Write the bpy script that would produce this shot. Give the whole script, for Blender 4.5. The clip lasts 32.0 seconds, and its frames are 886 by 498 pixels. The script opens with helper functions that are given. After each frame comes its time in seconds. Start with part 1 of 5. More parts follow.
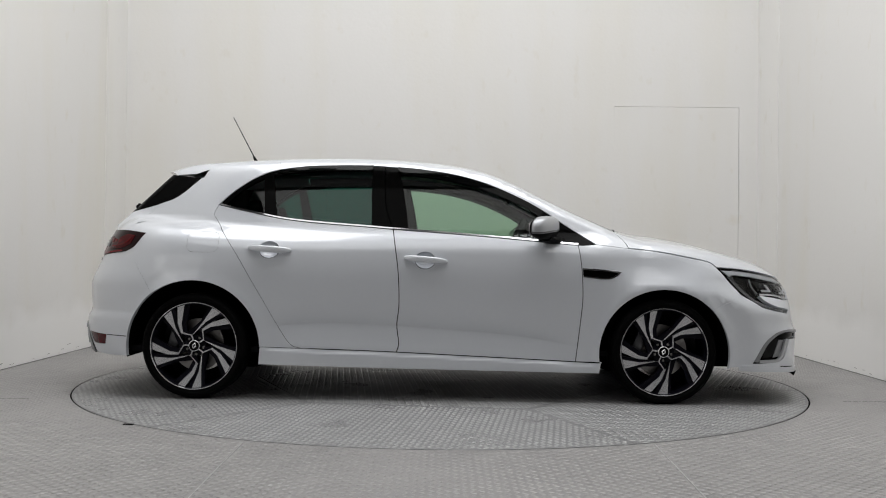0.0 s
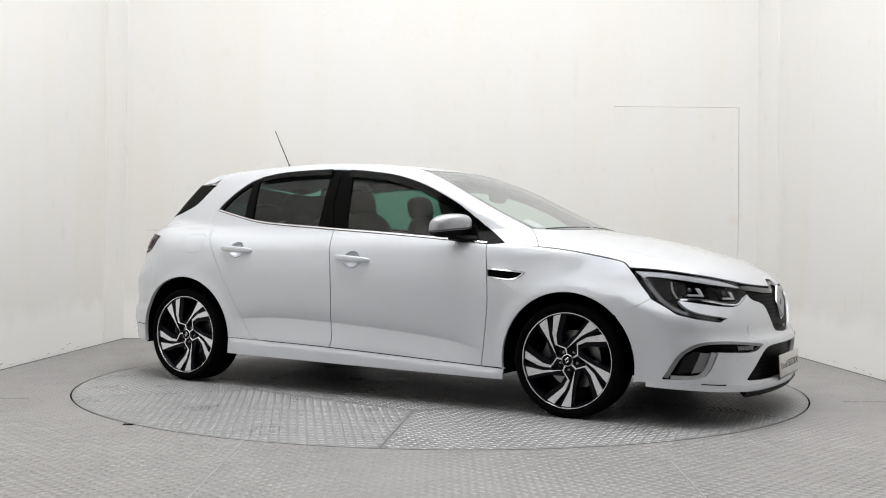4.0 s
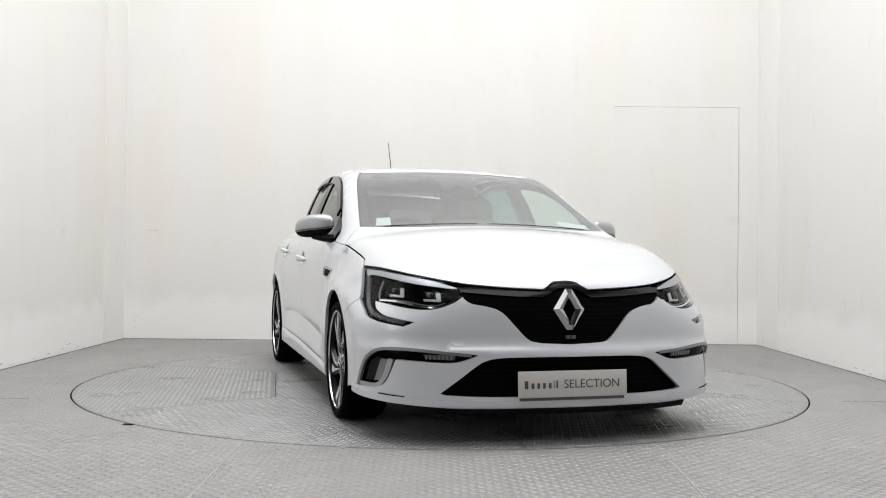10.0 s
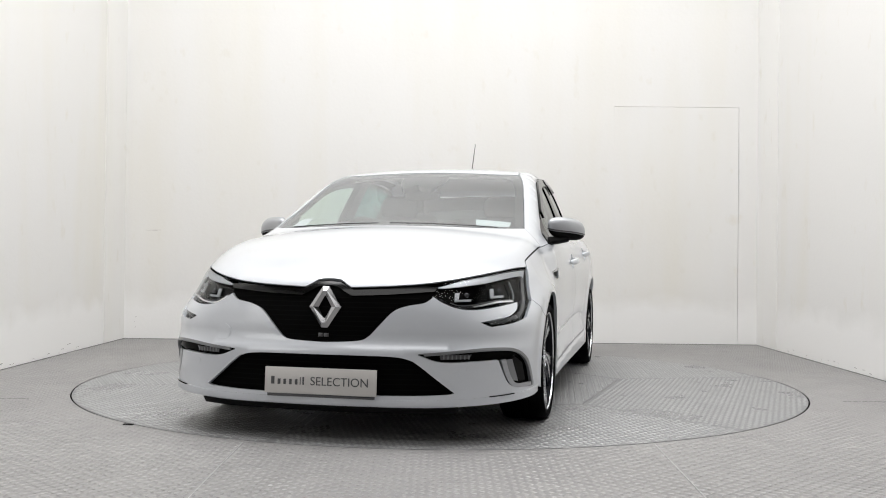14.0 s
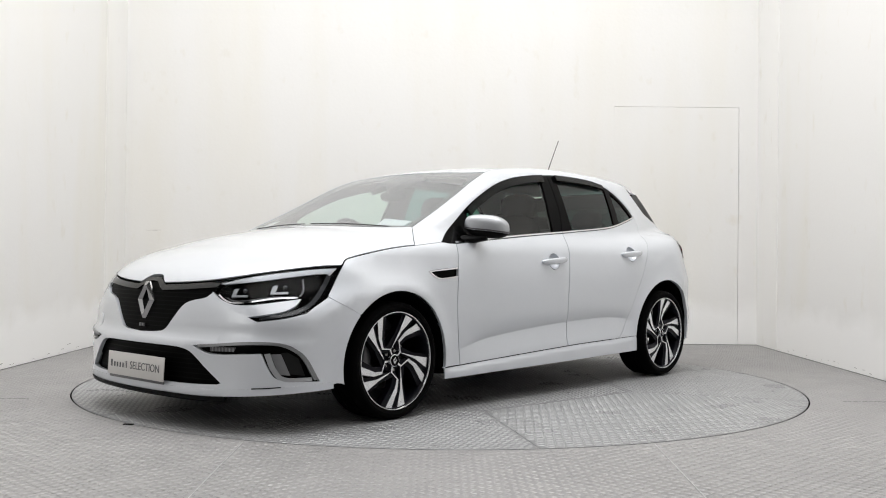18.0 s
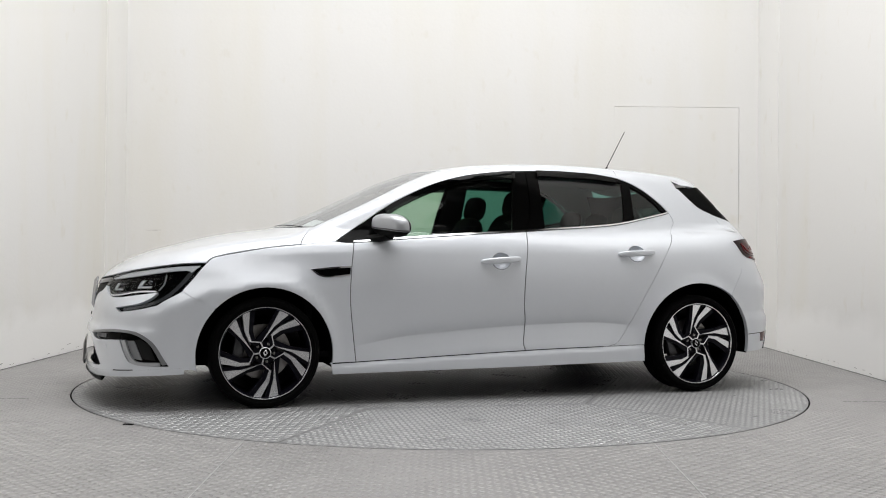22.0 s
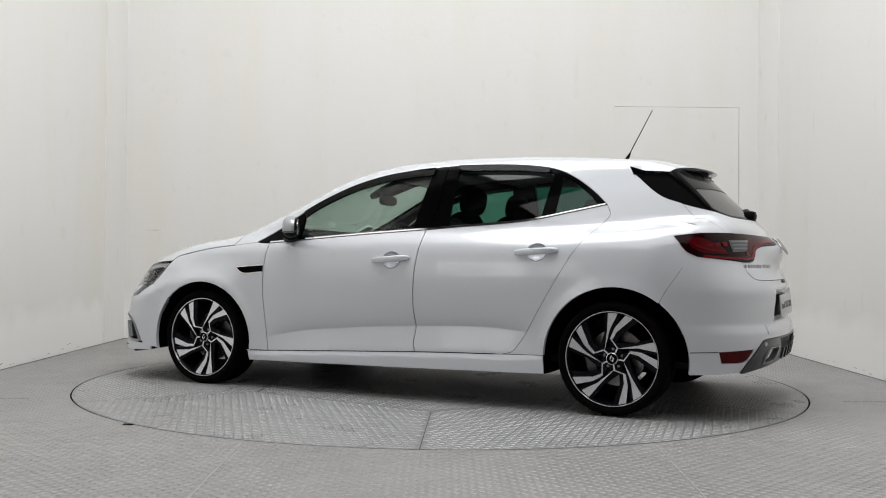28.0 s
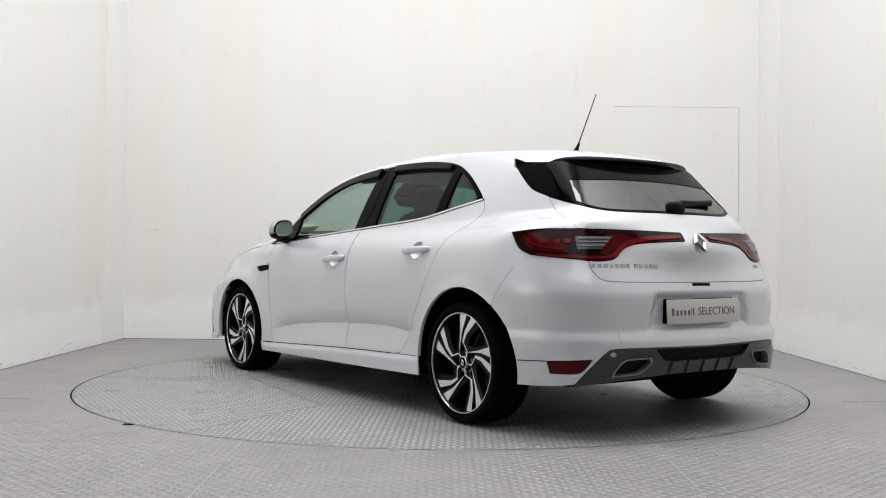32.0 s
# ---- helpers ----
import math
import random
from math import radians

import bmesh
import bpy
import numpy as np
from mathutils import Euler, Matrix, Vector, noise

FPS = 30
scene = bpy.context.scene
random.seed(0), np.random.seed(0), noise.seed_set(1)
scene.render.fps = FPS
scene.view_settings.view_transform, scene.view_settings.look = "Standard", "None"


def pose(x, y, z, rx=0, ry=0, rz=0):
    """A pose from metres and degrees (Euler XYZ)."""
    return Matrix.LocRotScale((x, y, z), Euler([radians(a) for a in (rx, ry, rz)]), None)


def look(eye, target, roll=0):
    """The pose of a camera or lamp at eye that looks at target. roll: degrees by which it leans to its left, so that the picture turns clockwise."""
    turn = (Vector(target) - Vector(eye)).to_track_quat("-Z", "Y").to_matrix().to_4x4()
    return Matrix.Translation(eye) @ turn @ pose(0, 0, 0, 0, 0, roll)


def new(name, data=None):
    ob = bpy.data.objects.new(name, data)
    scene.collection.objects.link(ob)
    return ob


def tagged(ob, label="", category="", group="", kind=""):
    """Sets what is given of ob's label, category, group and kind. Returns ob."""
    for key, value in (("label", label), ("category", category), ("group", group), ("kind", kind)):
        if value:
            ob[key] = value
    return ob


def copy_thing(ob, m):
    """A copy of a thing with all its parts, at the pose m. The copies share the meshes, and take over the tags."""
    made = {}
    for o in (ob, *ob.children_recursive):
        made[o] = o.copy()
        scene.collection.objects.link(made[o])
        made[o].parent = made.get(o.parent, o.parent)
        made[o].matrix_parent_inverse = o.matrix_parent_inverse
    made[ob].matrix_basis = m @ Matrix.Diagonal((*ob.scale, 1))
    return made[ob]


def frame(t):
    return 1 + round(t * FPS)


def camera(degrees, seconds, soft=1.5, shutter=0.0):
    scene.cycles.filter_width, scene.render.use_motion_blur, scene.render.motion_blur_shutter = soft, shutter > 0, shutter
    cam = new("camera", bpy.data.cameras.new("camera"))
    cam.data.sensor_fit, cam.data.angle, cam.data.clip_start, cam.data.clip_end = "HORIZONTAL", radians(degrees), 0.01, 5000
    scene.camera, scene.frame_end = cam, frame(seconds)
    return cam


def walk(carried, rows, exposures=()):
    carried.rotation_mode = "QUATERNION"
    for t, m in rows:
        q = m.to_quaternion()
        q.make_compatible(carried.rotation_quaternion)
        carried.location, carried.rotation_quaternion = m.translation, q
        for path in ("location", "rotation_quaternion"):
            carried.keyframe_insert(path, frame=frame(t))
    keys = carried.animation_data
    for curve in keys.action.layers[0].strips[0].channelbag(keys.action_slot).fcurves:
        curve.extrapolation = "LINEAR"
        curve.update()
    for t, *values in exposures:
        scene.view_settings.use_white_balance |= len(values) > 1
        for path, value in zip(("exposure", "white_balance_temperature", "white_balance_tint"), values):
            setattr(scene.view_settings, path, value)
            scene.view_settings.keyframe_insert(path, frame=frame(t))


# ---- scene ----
# ---- the camera stands still; the car turns on its turntable ----
cam = camera(48.98, 32.0, 1.05)
CAM = look((0, -6.438, 0.824), (0.0073, 0, 0.875), 0.604)
walk(cam, [(0, CAM), (32, CAM)], [(0, -0.86), (1, -0.60), (3.5, -0.39), (6, -0.30), (9, -0.32), (20, -0.33), (22, -0.48), (24, -0.61), (25.5, -0.85), (26.5, -0.83), (29, -0.56), (32, -0.45)])


def turn(t):
    """Degrees by which car and turntable are turned at t seconds."""
    return -0.69 - 7.318 * t


# ---- light: a luminous ceiling, an unseen fill panel added behind the camera, two soft lamps beside the opening ----
world = bpy.data.worlds.new("world")
scene.world = world
world.use_nodes = True
world.node_tree.nodes["Background"].inputs[0].default_value = (0.9, 0.95, 1.0, 1)
world.node_tree.nodes["Background"].inputs[1].default_value = 0.0


def area(name, m, sx, sy, watts, colour=(1, 1, 1)):
    data = bpy.data.lights.new(name, "AREA")
    data.shape, data.size, data.size_y, data.energy, data.color = "RECTANGLE", sx, sy, watts, colour
    ob = new(name, data)
    ob.matrix_world = m
    return ob


area("ceiling_light_lamp", pose(0, -1.1, 6.36), 5.8, 3.6, 500, (0.985, 0.99, 1.0))
area("hall_fill_lamp", pose(0, -5.7, 5.7), 6.4, 3.4, 150, (1.0, 0.99, 0.98))
for x, y, z in ((-3.3, -4.0, 1.45), (-2.75, -4.25, 1.55)):
    area("studio_lamp", look((x, y, z), (-0.4, -0.6, 0.75)), 0.95, 0.95, 4, (1.0, 0.99, 0.97))
# ---- materials ----
def mat(name, colour=(0.8, 0.8, 0.8), rough=0.5, metal=0.0, coat=0.0, noise_amt=0.0, noise_scale=20.0, bump=0.0, bump_scale=200.0, spec=0.5, rough_var=0.0, ior=1.5):
    m = bpy.data.materials.new(name)
    m.use_nodes = True
    nt = m.node_tree
    b = nt.nodes["Principled BSDF"]
    b.inputs["Base Color"].default_value = (*colour, 1)
    b.inputs["Roughness"].default_value, b.inputs["Metallic"].default_value = rough, metal
    b.inputs["Coat Weight"].default_value, b.inputs["Coat Roughness"].default_value = coat, 0.03
    b.inputs["Specular IOR Level"].default_value = spec
    b.inputs["IOR"].default_value = ior
    tc = nt.nodes.new("ShaderNodeTexCoord")
    def tex(scale, detail=4):
        n = nt.nodes.new("ShaderNodeTexNoise")
        n.inputs["Scale"].default_value, n.inputs["Detail"].default_value = scale, detail
        nt.links.new(tc.outputs["Object"], n.inputs["Vector"])
        return n.outputs["Fac"]
    if noise_amt:
        add = nt.nodes.new("ShaderNodeMath")
        add.operation = "ADD"
        nt.links.new(tex(noise_scale), add.inputs[0])
        nt.links.new(tex(noise_scale * 0.13, 3), add.inputs[1])
        ramp = nt.nodes.new("ShaderNodeMapRange")
        ramp.inputs[1].default_value, ramp.inputs[2].default_value = 0.6, 1.4
        ramp.inputs[3].default_value, ramp.inputs[4].default_value = 1 - noise_amt, 1 + noise_amt
        nt.links.new(add.outputs[0], ramp.inputs[0])
        mul = nt.nodes.new("ShaderNodeVectorMath")
        mul.operation = "SCALE"
        mul.inputs[0].default_value = colour
        nt.links.new(ramp.outputs[0], mul.inputs["Scale"])
        nt.links.new(mul.outputs[0], b.inputs["Base Color"])
    if rough_var:
        rr = nt.nodes.new("ShaderNodeMapRange")
        rr.inputs[1].default_value, rr.inputs[2].default_value = 0.3, 0.7
        rr.inputs[3].default_value, rr.inputs[4].default_value = rough - rough_var, rough + rough_var
        nt.links.new(tex(noise_scale * 0.5), rr.inputs[0])
        nt.links.new(rr.outputs[0], b.inputs["Roughness"])
    if bump:
        bp = nt.nodes.new("ShaderNodeBump")
        bp.inputs["Strength"].default_value, bp.inputs["Distance"].default_value = 1.0, bump
        nt.links.new(tex(bump_scale), bp.inputs["Height"])
        nt.links.new(bp.outputs[0], b.inputs["Normal"])
    return m


def glass_mat(name, tint, rough=0.0, ior=1.45, sheen=0.0):
    m = bpy.data.materials.new(name)
    m.use_nodes = True
    nt = m.node_tree
    nt.nodes.clear()
    out = nt.nodes.new("ShaderNodeOutputMaterial")
    mix, lw, pw, mr = (nt.nodes.new("ShaderNode" + k) for k in ("MixShader", "LayerWeight", "Math", "MapRange"))
    tr, gl = nt.nodes.new("ShaderNodeBsdfTransparent"), nt.nodes.new("ShaderNodeBsdfGlossy")
    tr.inputs["Color"].default_value = (*tint, 1)
    gl.inputs["Roughness"].default_value, lw.inputs["Blend"].default_value = rough, 0.5
    pw.operation, pw.inputs[1].default_value = "POWER", 5.0
    mr.inputs[3].default_value, mr.inputs[4].default_value = 2 * ((ior - 1) / (ior + 1)) ** 2, 1.0
    nt.links.new(lw.outputs["Facing"], pw.inputs[0])
    nt.links.new(pw.outputs[0], mr.inputs[0])
    nt.links.new(mr.outputs[0], mix.inputs[0])
    nt.links.new(tr.outputs[0], mix.inputs[1])
    nt.links.new(gl.outputs[0], mix.inputs[2])
    last = mix.outputs[0]
    # thin white diffuse layer: the milky ceiling reflection put in as colour
    if sheen:
        veil, soft = nt.nodes.new("ShaderNodeMixShader"), nt.nodes.new("ShaderNodeBsdfDiffuse")
        soft.inputs["Color"].default_value = (0.8, 0.82, 0.85, 1)
        veil.inputs[0].default_value = sheen
        nt.links.new(last, veil.inputs[1])
        nt.links.new(soft.outputs[0], veil.inputs[2])
        last = veil.outputs[0]
    nt.links.new(last, out.inputs[0])
    return m


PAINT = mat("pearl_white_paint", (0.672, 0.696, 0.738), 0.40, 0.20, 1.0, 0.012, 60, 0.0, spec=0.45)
PAINT.node_tree.nodes["Principled BSDF"].inputs["Coat Roughness"].default_value = 0.025
BLACK = mat("gloss_black", (0.002, 0.002, 0.002), 0.08, 0.0, 0.0, ior=1.11)
GLOSS = mat("piano_black", (0.004, 0.004, 0.004), 0.12, 0.0, 0.0, spec=0.45)
TRIM = mat("black_plastic", (0.006, 0.006, 0.006), 0.5, 0, 0, 0.15, 150, 0.0004, 900, 0.5, ior=1.16)
MESH = mat("grille_black", (0.002, 0.002, 0.002), 0.45, ior=1.1)
SLAT = mat("slat_black", (0.004, 0.004, 0.004), 0.4, ior=1.12)
RUBBER = mat("tyre_rubber", (0.0025, 0.0025, 0.0026), 0.75, 0, 0, 0.2, 80, 0.0005, 700, 0.5, ior=1.12)
CHROME = mat("chrome", (0.78, 0.78, 0.80), 0.07, 1.0)
SATIN = mat("satin_silver", (0.42, 0.43, 0.45), 0.38, 0.5, 0.3, 0.03, 90)
GREYSATIN = mat("grey_satin_trim", (0.22, 0.225, 0.235), 0.36, 0.4, 0.2, 0.03, 90)
DARKSILVER = mat("dark_grey_metal", (0.10, 0.10, 0.105), 0.30, 0.4, 0.2, 0.05, 90)
ALLOY = mat("polished_alloy", (0.80, 0.81, 0.83), 0.27, 1.0, 0.0, 0.03, 120)
RIMDARK = mat("dark_alloy", (0.004, 0.004, 0.007), 0.30, 0.0, 0.0, 0.1, 100, ior=1.2)
DIFFUSER = mat("dark_satin_diffuser", (0.045, 0.045, 0.048), 0.28, 0.4, 0.2, 0.06, 90)
STEEL = mat("brake_steel", (0.30, 0.29, 0.28), 0.38, 1.0, 0, 0.15, 60)
TINT = glass_mat("green_tinted_glass", (0.56, 0.72, 0.60), 0.0, 1.35)
PRIVACY = glass_mat("dark_tinted_glass", (0.10, 0.26, 0.22), 0.0, 1.35)
SCREEN = glass_mat("windscreen_glass", (0.82, 0.90, 0.91), 0.0, 1.85, 0.12)
SMOKE = glass_mat("smoked_acrylic", (0.05, 0.05, 0.055), 0.03, 1.2)
LENS = glass_mat("lamp_lens", (0.93, 0.94, 0.95), 0.0, 1.16)
JOINT = mat("bright_joint_filler", (0.42, 0.42, 0.42), 0.5, 0, 0, 0.2, 30)
SCUFF = mat("grey_brown_scuff", (0.22, 0.19, 0.17), 0.8, 0, 0, 0.3, 60)
RED = mat("red_lamp_plastic", (0.15, 0.002, 0.005), 0.15, 0, 0.0, 0.1, 40, ior=1.3)
DARKRED = mat("dark_red_lamp_plastic", (0.012, 0.001, 0.0015), 0.12, 0, 0.0, 0.1, 40, ior=1.25)
PAINT.node_tree.nodes["Principled BSDF"].inputs["Coat IOR"].default_value = 1.6
GUIDE = mat("grey_light_guide", (0.055, 0.056, 0.060), 0.16, 0.35, 0.5, 0.05, 60)
LENSBALL = mat("projector_glass", (0.05, 0.05, 0.055), 0.05, 0.6, 0.5)
MIDRED = mat("deep_red_lamp_plastic", (0.07, 0.002, 0.004), 0.13, 0, 0.0, 0.1, 40, ior=1.25)
GAP_BLACK = mat("black_seam", (0.002, 0.002, 0.002), 0.9, spec=0.02)
FABRIC = mat("charcoal_fabric", (0.014, 0.014, 0.016), 0.85, 0, 0, 0.25, 180, 0.001, 500, 0.5, ior=1.12)
LINER = mat("grey_headlining", (0.5, 0.5, 0.49), 0.9, 0, 0, 0.06, 200, 0.0005, 600)
PLATE = mat("white_plate", (0.62, 0.60, 0.58), 0.45, 0, 0.2, 0.02, 30)
INK = mat("dark_grey_print", (0.085, 0.085, 0.09), 0.5)
PAPER = mat("paper_disc", (0.72, 0.72, 0.70), 0.7, 0, 0, 0.05, 40)
PLANK = mat("underbody_black", (0.003, 0.003, 0.003), 0.9, 0, 0, 0.2, 30, spec=0.05)


def wall_mat(name, clean, aged, low_dirt, glow_z=0.0):
    """Rolled wall paint with faint yellowed vertical patches, fine roller texture and a ragged whiter foot, the
    brightness there put into the colour.
    """
    m = mat(name, clean, 0.6, 0, 0, 0.0, 3.0, 0.0009, 34)
    nt = m.node_tree
    b, tc = nt.nodes["Principled BSDF"], nt.nodes.new("ShaderNodeTexCoord")
    def patches(scale, size, detail, lo, hi):
        mp, n, r = (nt.nodes.new("ShaderNode" + k) for k in ("Mapping", "TexNoise", "MapRange"))
        mp.inputs["Scale"].default_value = scale
        n.inputs["Scale"].default_value, n.inputs["Detail"].default_value = size, detail
        r.inputs[1].default_value, r.inputs[2].default_value = lo, hi
        nt.links.new(tc.outputs["Object"], mp.inputs["Vector"])
        nt.links.new(mp.outputs[0], n.inputs["Vector"])
        nt.links.new(n.outputs["Fac"], r.inputs[0])
        return r.outputs[0]
    def mix(fac, a, bcol):
        x = nt.nodes.new("ShaderNodeMix")
        x.data_type = "RGBA"
        nt.links.new(fac, x.inputs["Factor"])
        for sock, v in ((x.inputs["A"], a), (x.inputs["B"], bcol)):
            if isinstance(v, tuple):
                sock.default_value = (*v, 1)
            else:
                nt.links.new(v, sock)
        return x.outputs["Result"]
    tall = patches((1.0, 1.0, 0.16), 1.5, 5, 0.46, 0.72)
    spots = patches((1, 1, 0.5), 9.0, 7, 0.63, 0.80)
    c = mix(tall, clean, aged)
    c = mix(spots, c, low_dirt)
    # ragged whiter foot: the glow low on the walls put into the colour
    if glow_z:
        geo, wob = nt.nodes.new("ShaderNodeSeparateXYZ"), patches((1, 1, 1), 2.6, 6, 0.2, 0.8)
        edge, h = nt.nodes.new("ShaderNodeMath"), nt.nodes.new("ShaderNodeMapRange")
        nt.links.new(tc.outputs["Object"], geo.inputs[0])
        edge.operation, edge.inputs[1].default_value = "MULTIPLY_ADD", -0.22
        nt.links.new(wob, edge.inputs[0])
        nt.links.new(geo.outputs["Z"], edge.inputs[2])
        h.inputs[1].default_value, h.inputs[2].default_value = glow_z, glow_z - 0.16
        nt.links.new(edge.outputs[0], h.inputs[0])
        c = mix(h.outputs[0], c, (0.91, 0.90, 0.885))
    nt.links.new(c, b.inputs["Base Color"])
    return m


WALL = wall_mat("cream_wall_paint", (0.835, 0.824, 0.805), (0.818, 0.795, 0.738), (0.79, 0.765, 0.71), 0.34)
WALL_LOW = wall_mat("white_wall_paint", (0.87, 0.86, 0.84), (0.85, 0.835, 0.80), (0.79, 0.765, 0.71))
CEIL = mat("white_ceiling", (0.8, 0.8, 0.78), 0.7, 0, 0, 0.02, 4)
FLOOR = mat("grey_painted_steel", (0.285, 0.278, 0.275), 0.50, 0.10, 0, 0.14, 9.0, 0.0004, 120, 0.4, 0.06)
TREAD = mat("painted_tread_tops", (0.305, 0.297, 0.292), 0.37, 0.34, 0, 0.25, 5.0, 0.0, 120, 0.5, 0.08)
DECKTREAD = mat("worn_tread_tops", (0.37, 0.37, 0.372), 0.32, 0.40, 0, 0.22, 5.0, 0.0, 120, 0.5, 0.08)
DISC = mat("worn_steel_plate", (0.245, 0.245, 0.247), 0.48, 0.12, 0, 0.12, 7.0, 0.0003, 160, 0.3, 0.05)
GAP = mat("dark_joint", (0.02, 0.02, 0.02), 0.9, spec=0.1)
FOOT = mat("grey_foot_joint", (0.20, 0.195, 0.19), 0.8, 0, 0, 0.4, 14)
HALL = mat("grey_hall_paint", (0.07, 0.07, 0.07), 0.8, 0, 0, 0.1, 3)
DARKCHROME = mat("dark_chrome", (0.42, 0.42, 0.43), 0.10, 1.0)
# ---- the car's body as one smooth field: below zero inside ----
def sp(xs, ys):
    """A smooth monotone curve through a few design values."""
    xs, ys = np.array(xs, float), np.array(ys, float)
    h, d = np.diff(xs), np.diff(ys) / np.diff(xs)
    m = np.r_[d[0], (d[1:] * h[:-1] + d[:-1] * h[1:]) / (h[1:] + h[:-1]), d[-1]]
    m[1:-1] = np.where(d[1:] * d[:-1] > 0, m[1:-1], 0)
    def f(x):
        x = np.clip(np.asarray(x, float), xs[0], xs[-1])
        i = np.clip(np.searchsorted(xs, x) - 1, 0, len(h) - 1)
        t = (x - xs[i]) / h[i]
        return ((1 + 2 * t) * (1 - t) ** 2 * ys[i] + t * (1 - t) ** 2 * h[i] * m[i]
                + t * t * (3 - 2 * t) * ys[i + 1] + t * t * (t - 1) * h[i] * m[i + 1])
    return f


def smax(a, b, k):
    t = np.clip(0.5 + 0.5 * (a - b) / k, 0, 1)
    return b + (a - b) * t + k * t * (1 - t)


def smin(a, b, k):
    return -smax(-a, -b, k)


def step(a, b, x):
    t = np.clip((x - a) / (b - a), 0, 1)
    return t * t * (3 - 2 * t)


AXLE, HUB = 1.335, 0.305
plan_w = sp([-2.2, -1.9, -1.6, -1.335, -0.9, 0, 0.9, 1.335, 1.7, 2.0, 2.3], [0.80, 0.86, 0.892, 0.90, 0.897, 0.89, 0.893, 0.905, 0.905, 0.875, 0.80])
tuck = sp([0.10, 0.20, 0.28, 0.40, 0.55, 0.68, 0.78, 0.86, 0.93, 1.0, 1.1, 1.2], [0.03, 0.012, 0.012, 0.010, 0.004, 0, 0.006, 0.020, 0.042, 0.075, 0.15, 0.26])
nose = sp([0.08, 0.16, 0.25, 0.32, 0.40, 0.445, 0.5, 0.6, 0.68, 0.74, 0.80, 0.88, 0.96], [2.22, 2.26, 2.262, 2.264, 2.267, 2.246, 2.240, 2.224, 2.195, 2.15, 2.07, 1.92, 1.75])
tail = sp([0.10, 0.2, 0.3, 0.41, 0.45, 0.495, 0.60, 0.66, 0.70, 0.76, 0.85, 0.95, 1.02, 1.1], [2.02, 2.07, 2.095, 2.112, 2.110, 2.090, 2.094, 2.092, 2.076, 2.045, 2.00, 1.95, 1.91, 1.84])
deck = sp([-2.2, -2.0, -1.8, -1.0, 0.9, 1.2, 1.432, 1.618, 1.804, 2.026, 2.15, 2.25], [1.06, 1.09, 1.08, 1.04, 1.02, 0.990, 0.962, 0.926, 0.877, 0.815, 0.765, 0.70])
roof = sp([-2.0, -1.7, -1.517, -1.214, -0.918, -0.619, -0.321, -0.097, 0.127, 0.314, 0.5, 0.688, 0.874, 1.06, 1.3, 1.6],
          [1.27, 1.345, 1.378, 1.406, 1.423, 1.432, 1.429, 1.417, 1.395, 1.359, 1.294, 1.206, 1.119, 1.040, 0.935, 0.80])
glass_w = sp([0.8, 0.9, 0.98, 1.1, 1.2, 1.3, 1.4, 1.5], [0.86, 0.832, 0.803, 0.757, 0.715, 0.666, 0.605, 0.52])
glass_t = sp([-2.1, -1.6, -1.2, -0.6, 0, 0.6, 1.0, 1.4], [0.29, 0.155, 0.055, 0.010, 0, 0.008, 0.035, 0.08])


crease = sp([-1.2, -0.85, -0.6, -0.17, 0.3, 0.6, 0.85], [0.38, 0.42, 0.437, 0.425, 0.395, 0.365, 0.32])


def field(x, y, z):
    a = np.abs(y)
    w = plan_w(x) - tuck(z)
    w = w - (0.045 + 0.025 * step(1.25, 1.6, x)) * step(0.9, 1.25, x) * step(0.62, 0.82, z)
    door = step(-0.98, -0.74, x) * (1 - step(0.60, 0.90, x))
    zc = crease(x)
    w = w - door * 0.019 * np.where(z > zc, np.exp(-np.abs(z - zc) / 0.045), np.clip(1 - (zc - z) / 0.125, 0, 1))
    flank = step(-1.0, -0.85, x) * (1 - step(0.88, 1.0, x))
    zs = np.interp(x, [-0.955, -0.72, -0.66, -0.177, 0.841, 0.985], [0.297, 0.2905, 0.288, 0.274, 0.231, 0.226])
    w = w + flank * 0.009 * step(zs, zs - 0.026, z)
    for c in (AXLE, -AXLE):
        r = np.hypot(x - c, z - HUB)
        w = w + 0.012 * np.exp(-((r - 0.355) / 0.045) ** 2) * step(0.25, 0.3, r)
    low = smax(a - w, x - nose(z) + 0.20 * a ** 2 + (0.32 + 0.58 * step(0.5, 0.72, z)) * a ** 6, 0.10)
    sunk = 0.026 * (1 - step(0.295 + 0.25 * (0.65 - z), 0.335 + 0.25 * (0.65 - z), a)) * step(0.487, 0.520, z) * (1 - step(0.642, 0.662, z))
    low = smax(low, -x - tail(z) + sunk - 0.088 * np.exp(-(a / 0.35) ** 2 - ((z - 0.89) / 0.09) ** 2) + 0.12 * a ** 2 + 0.62 * a ** 6, 0.11)
    low = smax(low, 0.9 * (z - deck(x) + 0.11 * a ** 2), 0.10)
    low = smax(low, 0.14 - z, 0.02)
    up = smax(a - glass_w(z) + glass_t(x), 0.9 * (z - roof(x + 0.06 * a * a * step(0.1, 0.6, x)) + 0.085 * a ** 2), 0.055)
    up = smax(up, 0.72 * (-x - 1.59 - (1.36 - z) * 1.05 + 0.30 * a ** 2), 0.03)
    up = smax(up, 0.86 + 0.12 * step(-1.3, -1.7, x) - z, 0.02)
    return smin(low, up, 0.035)


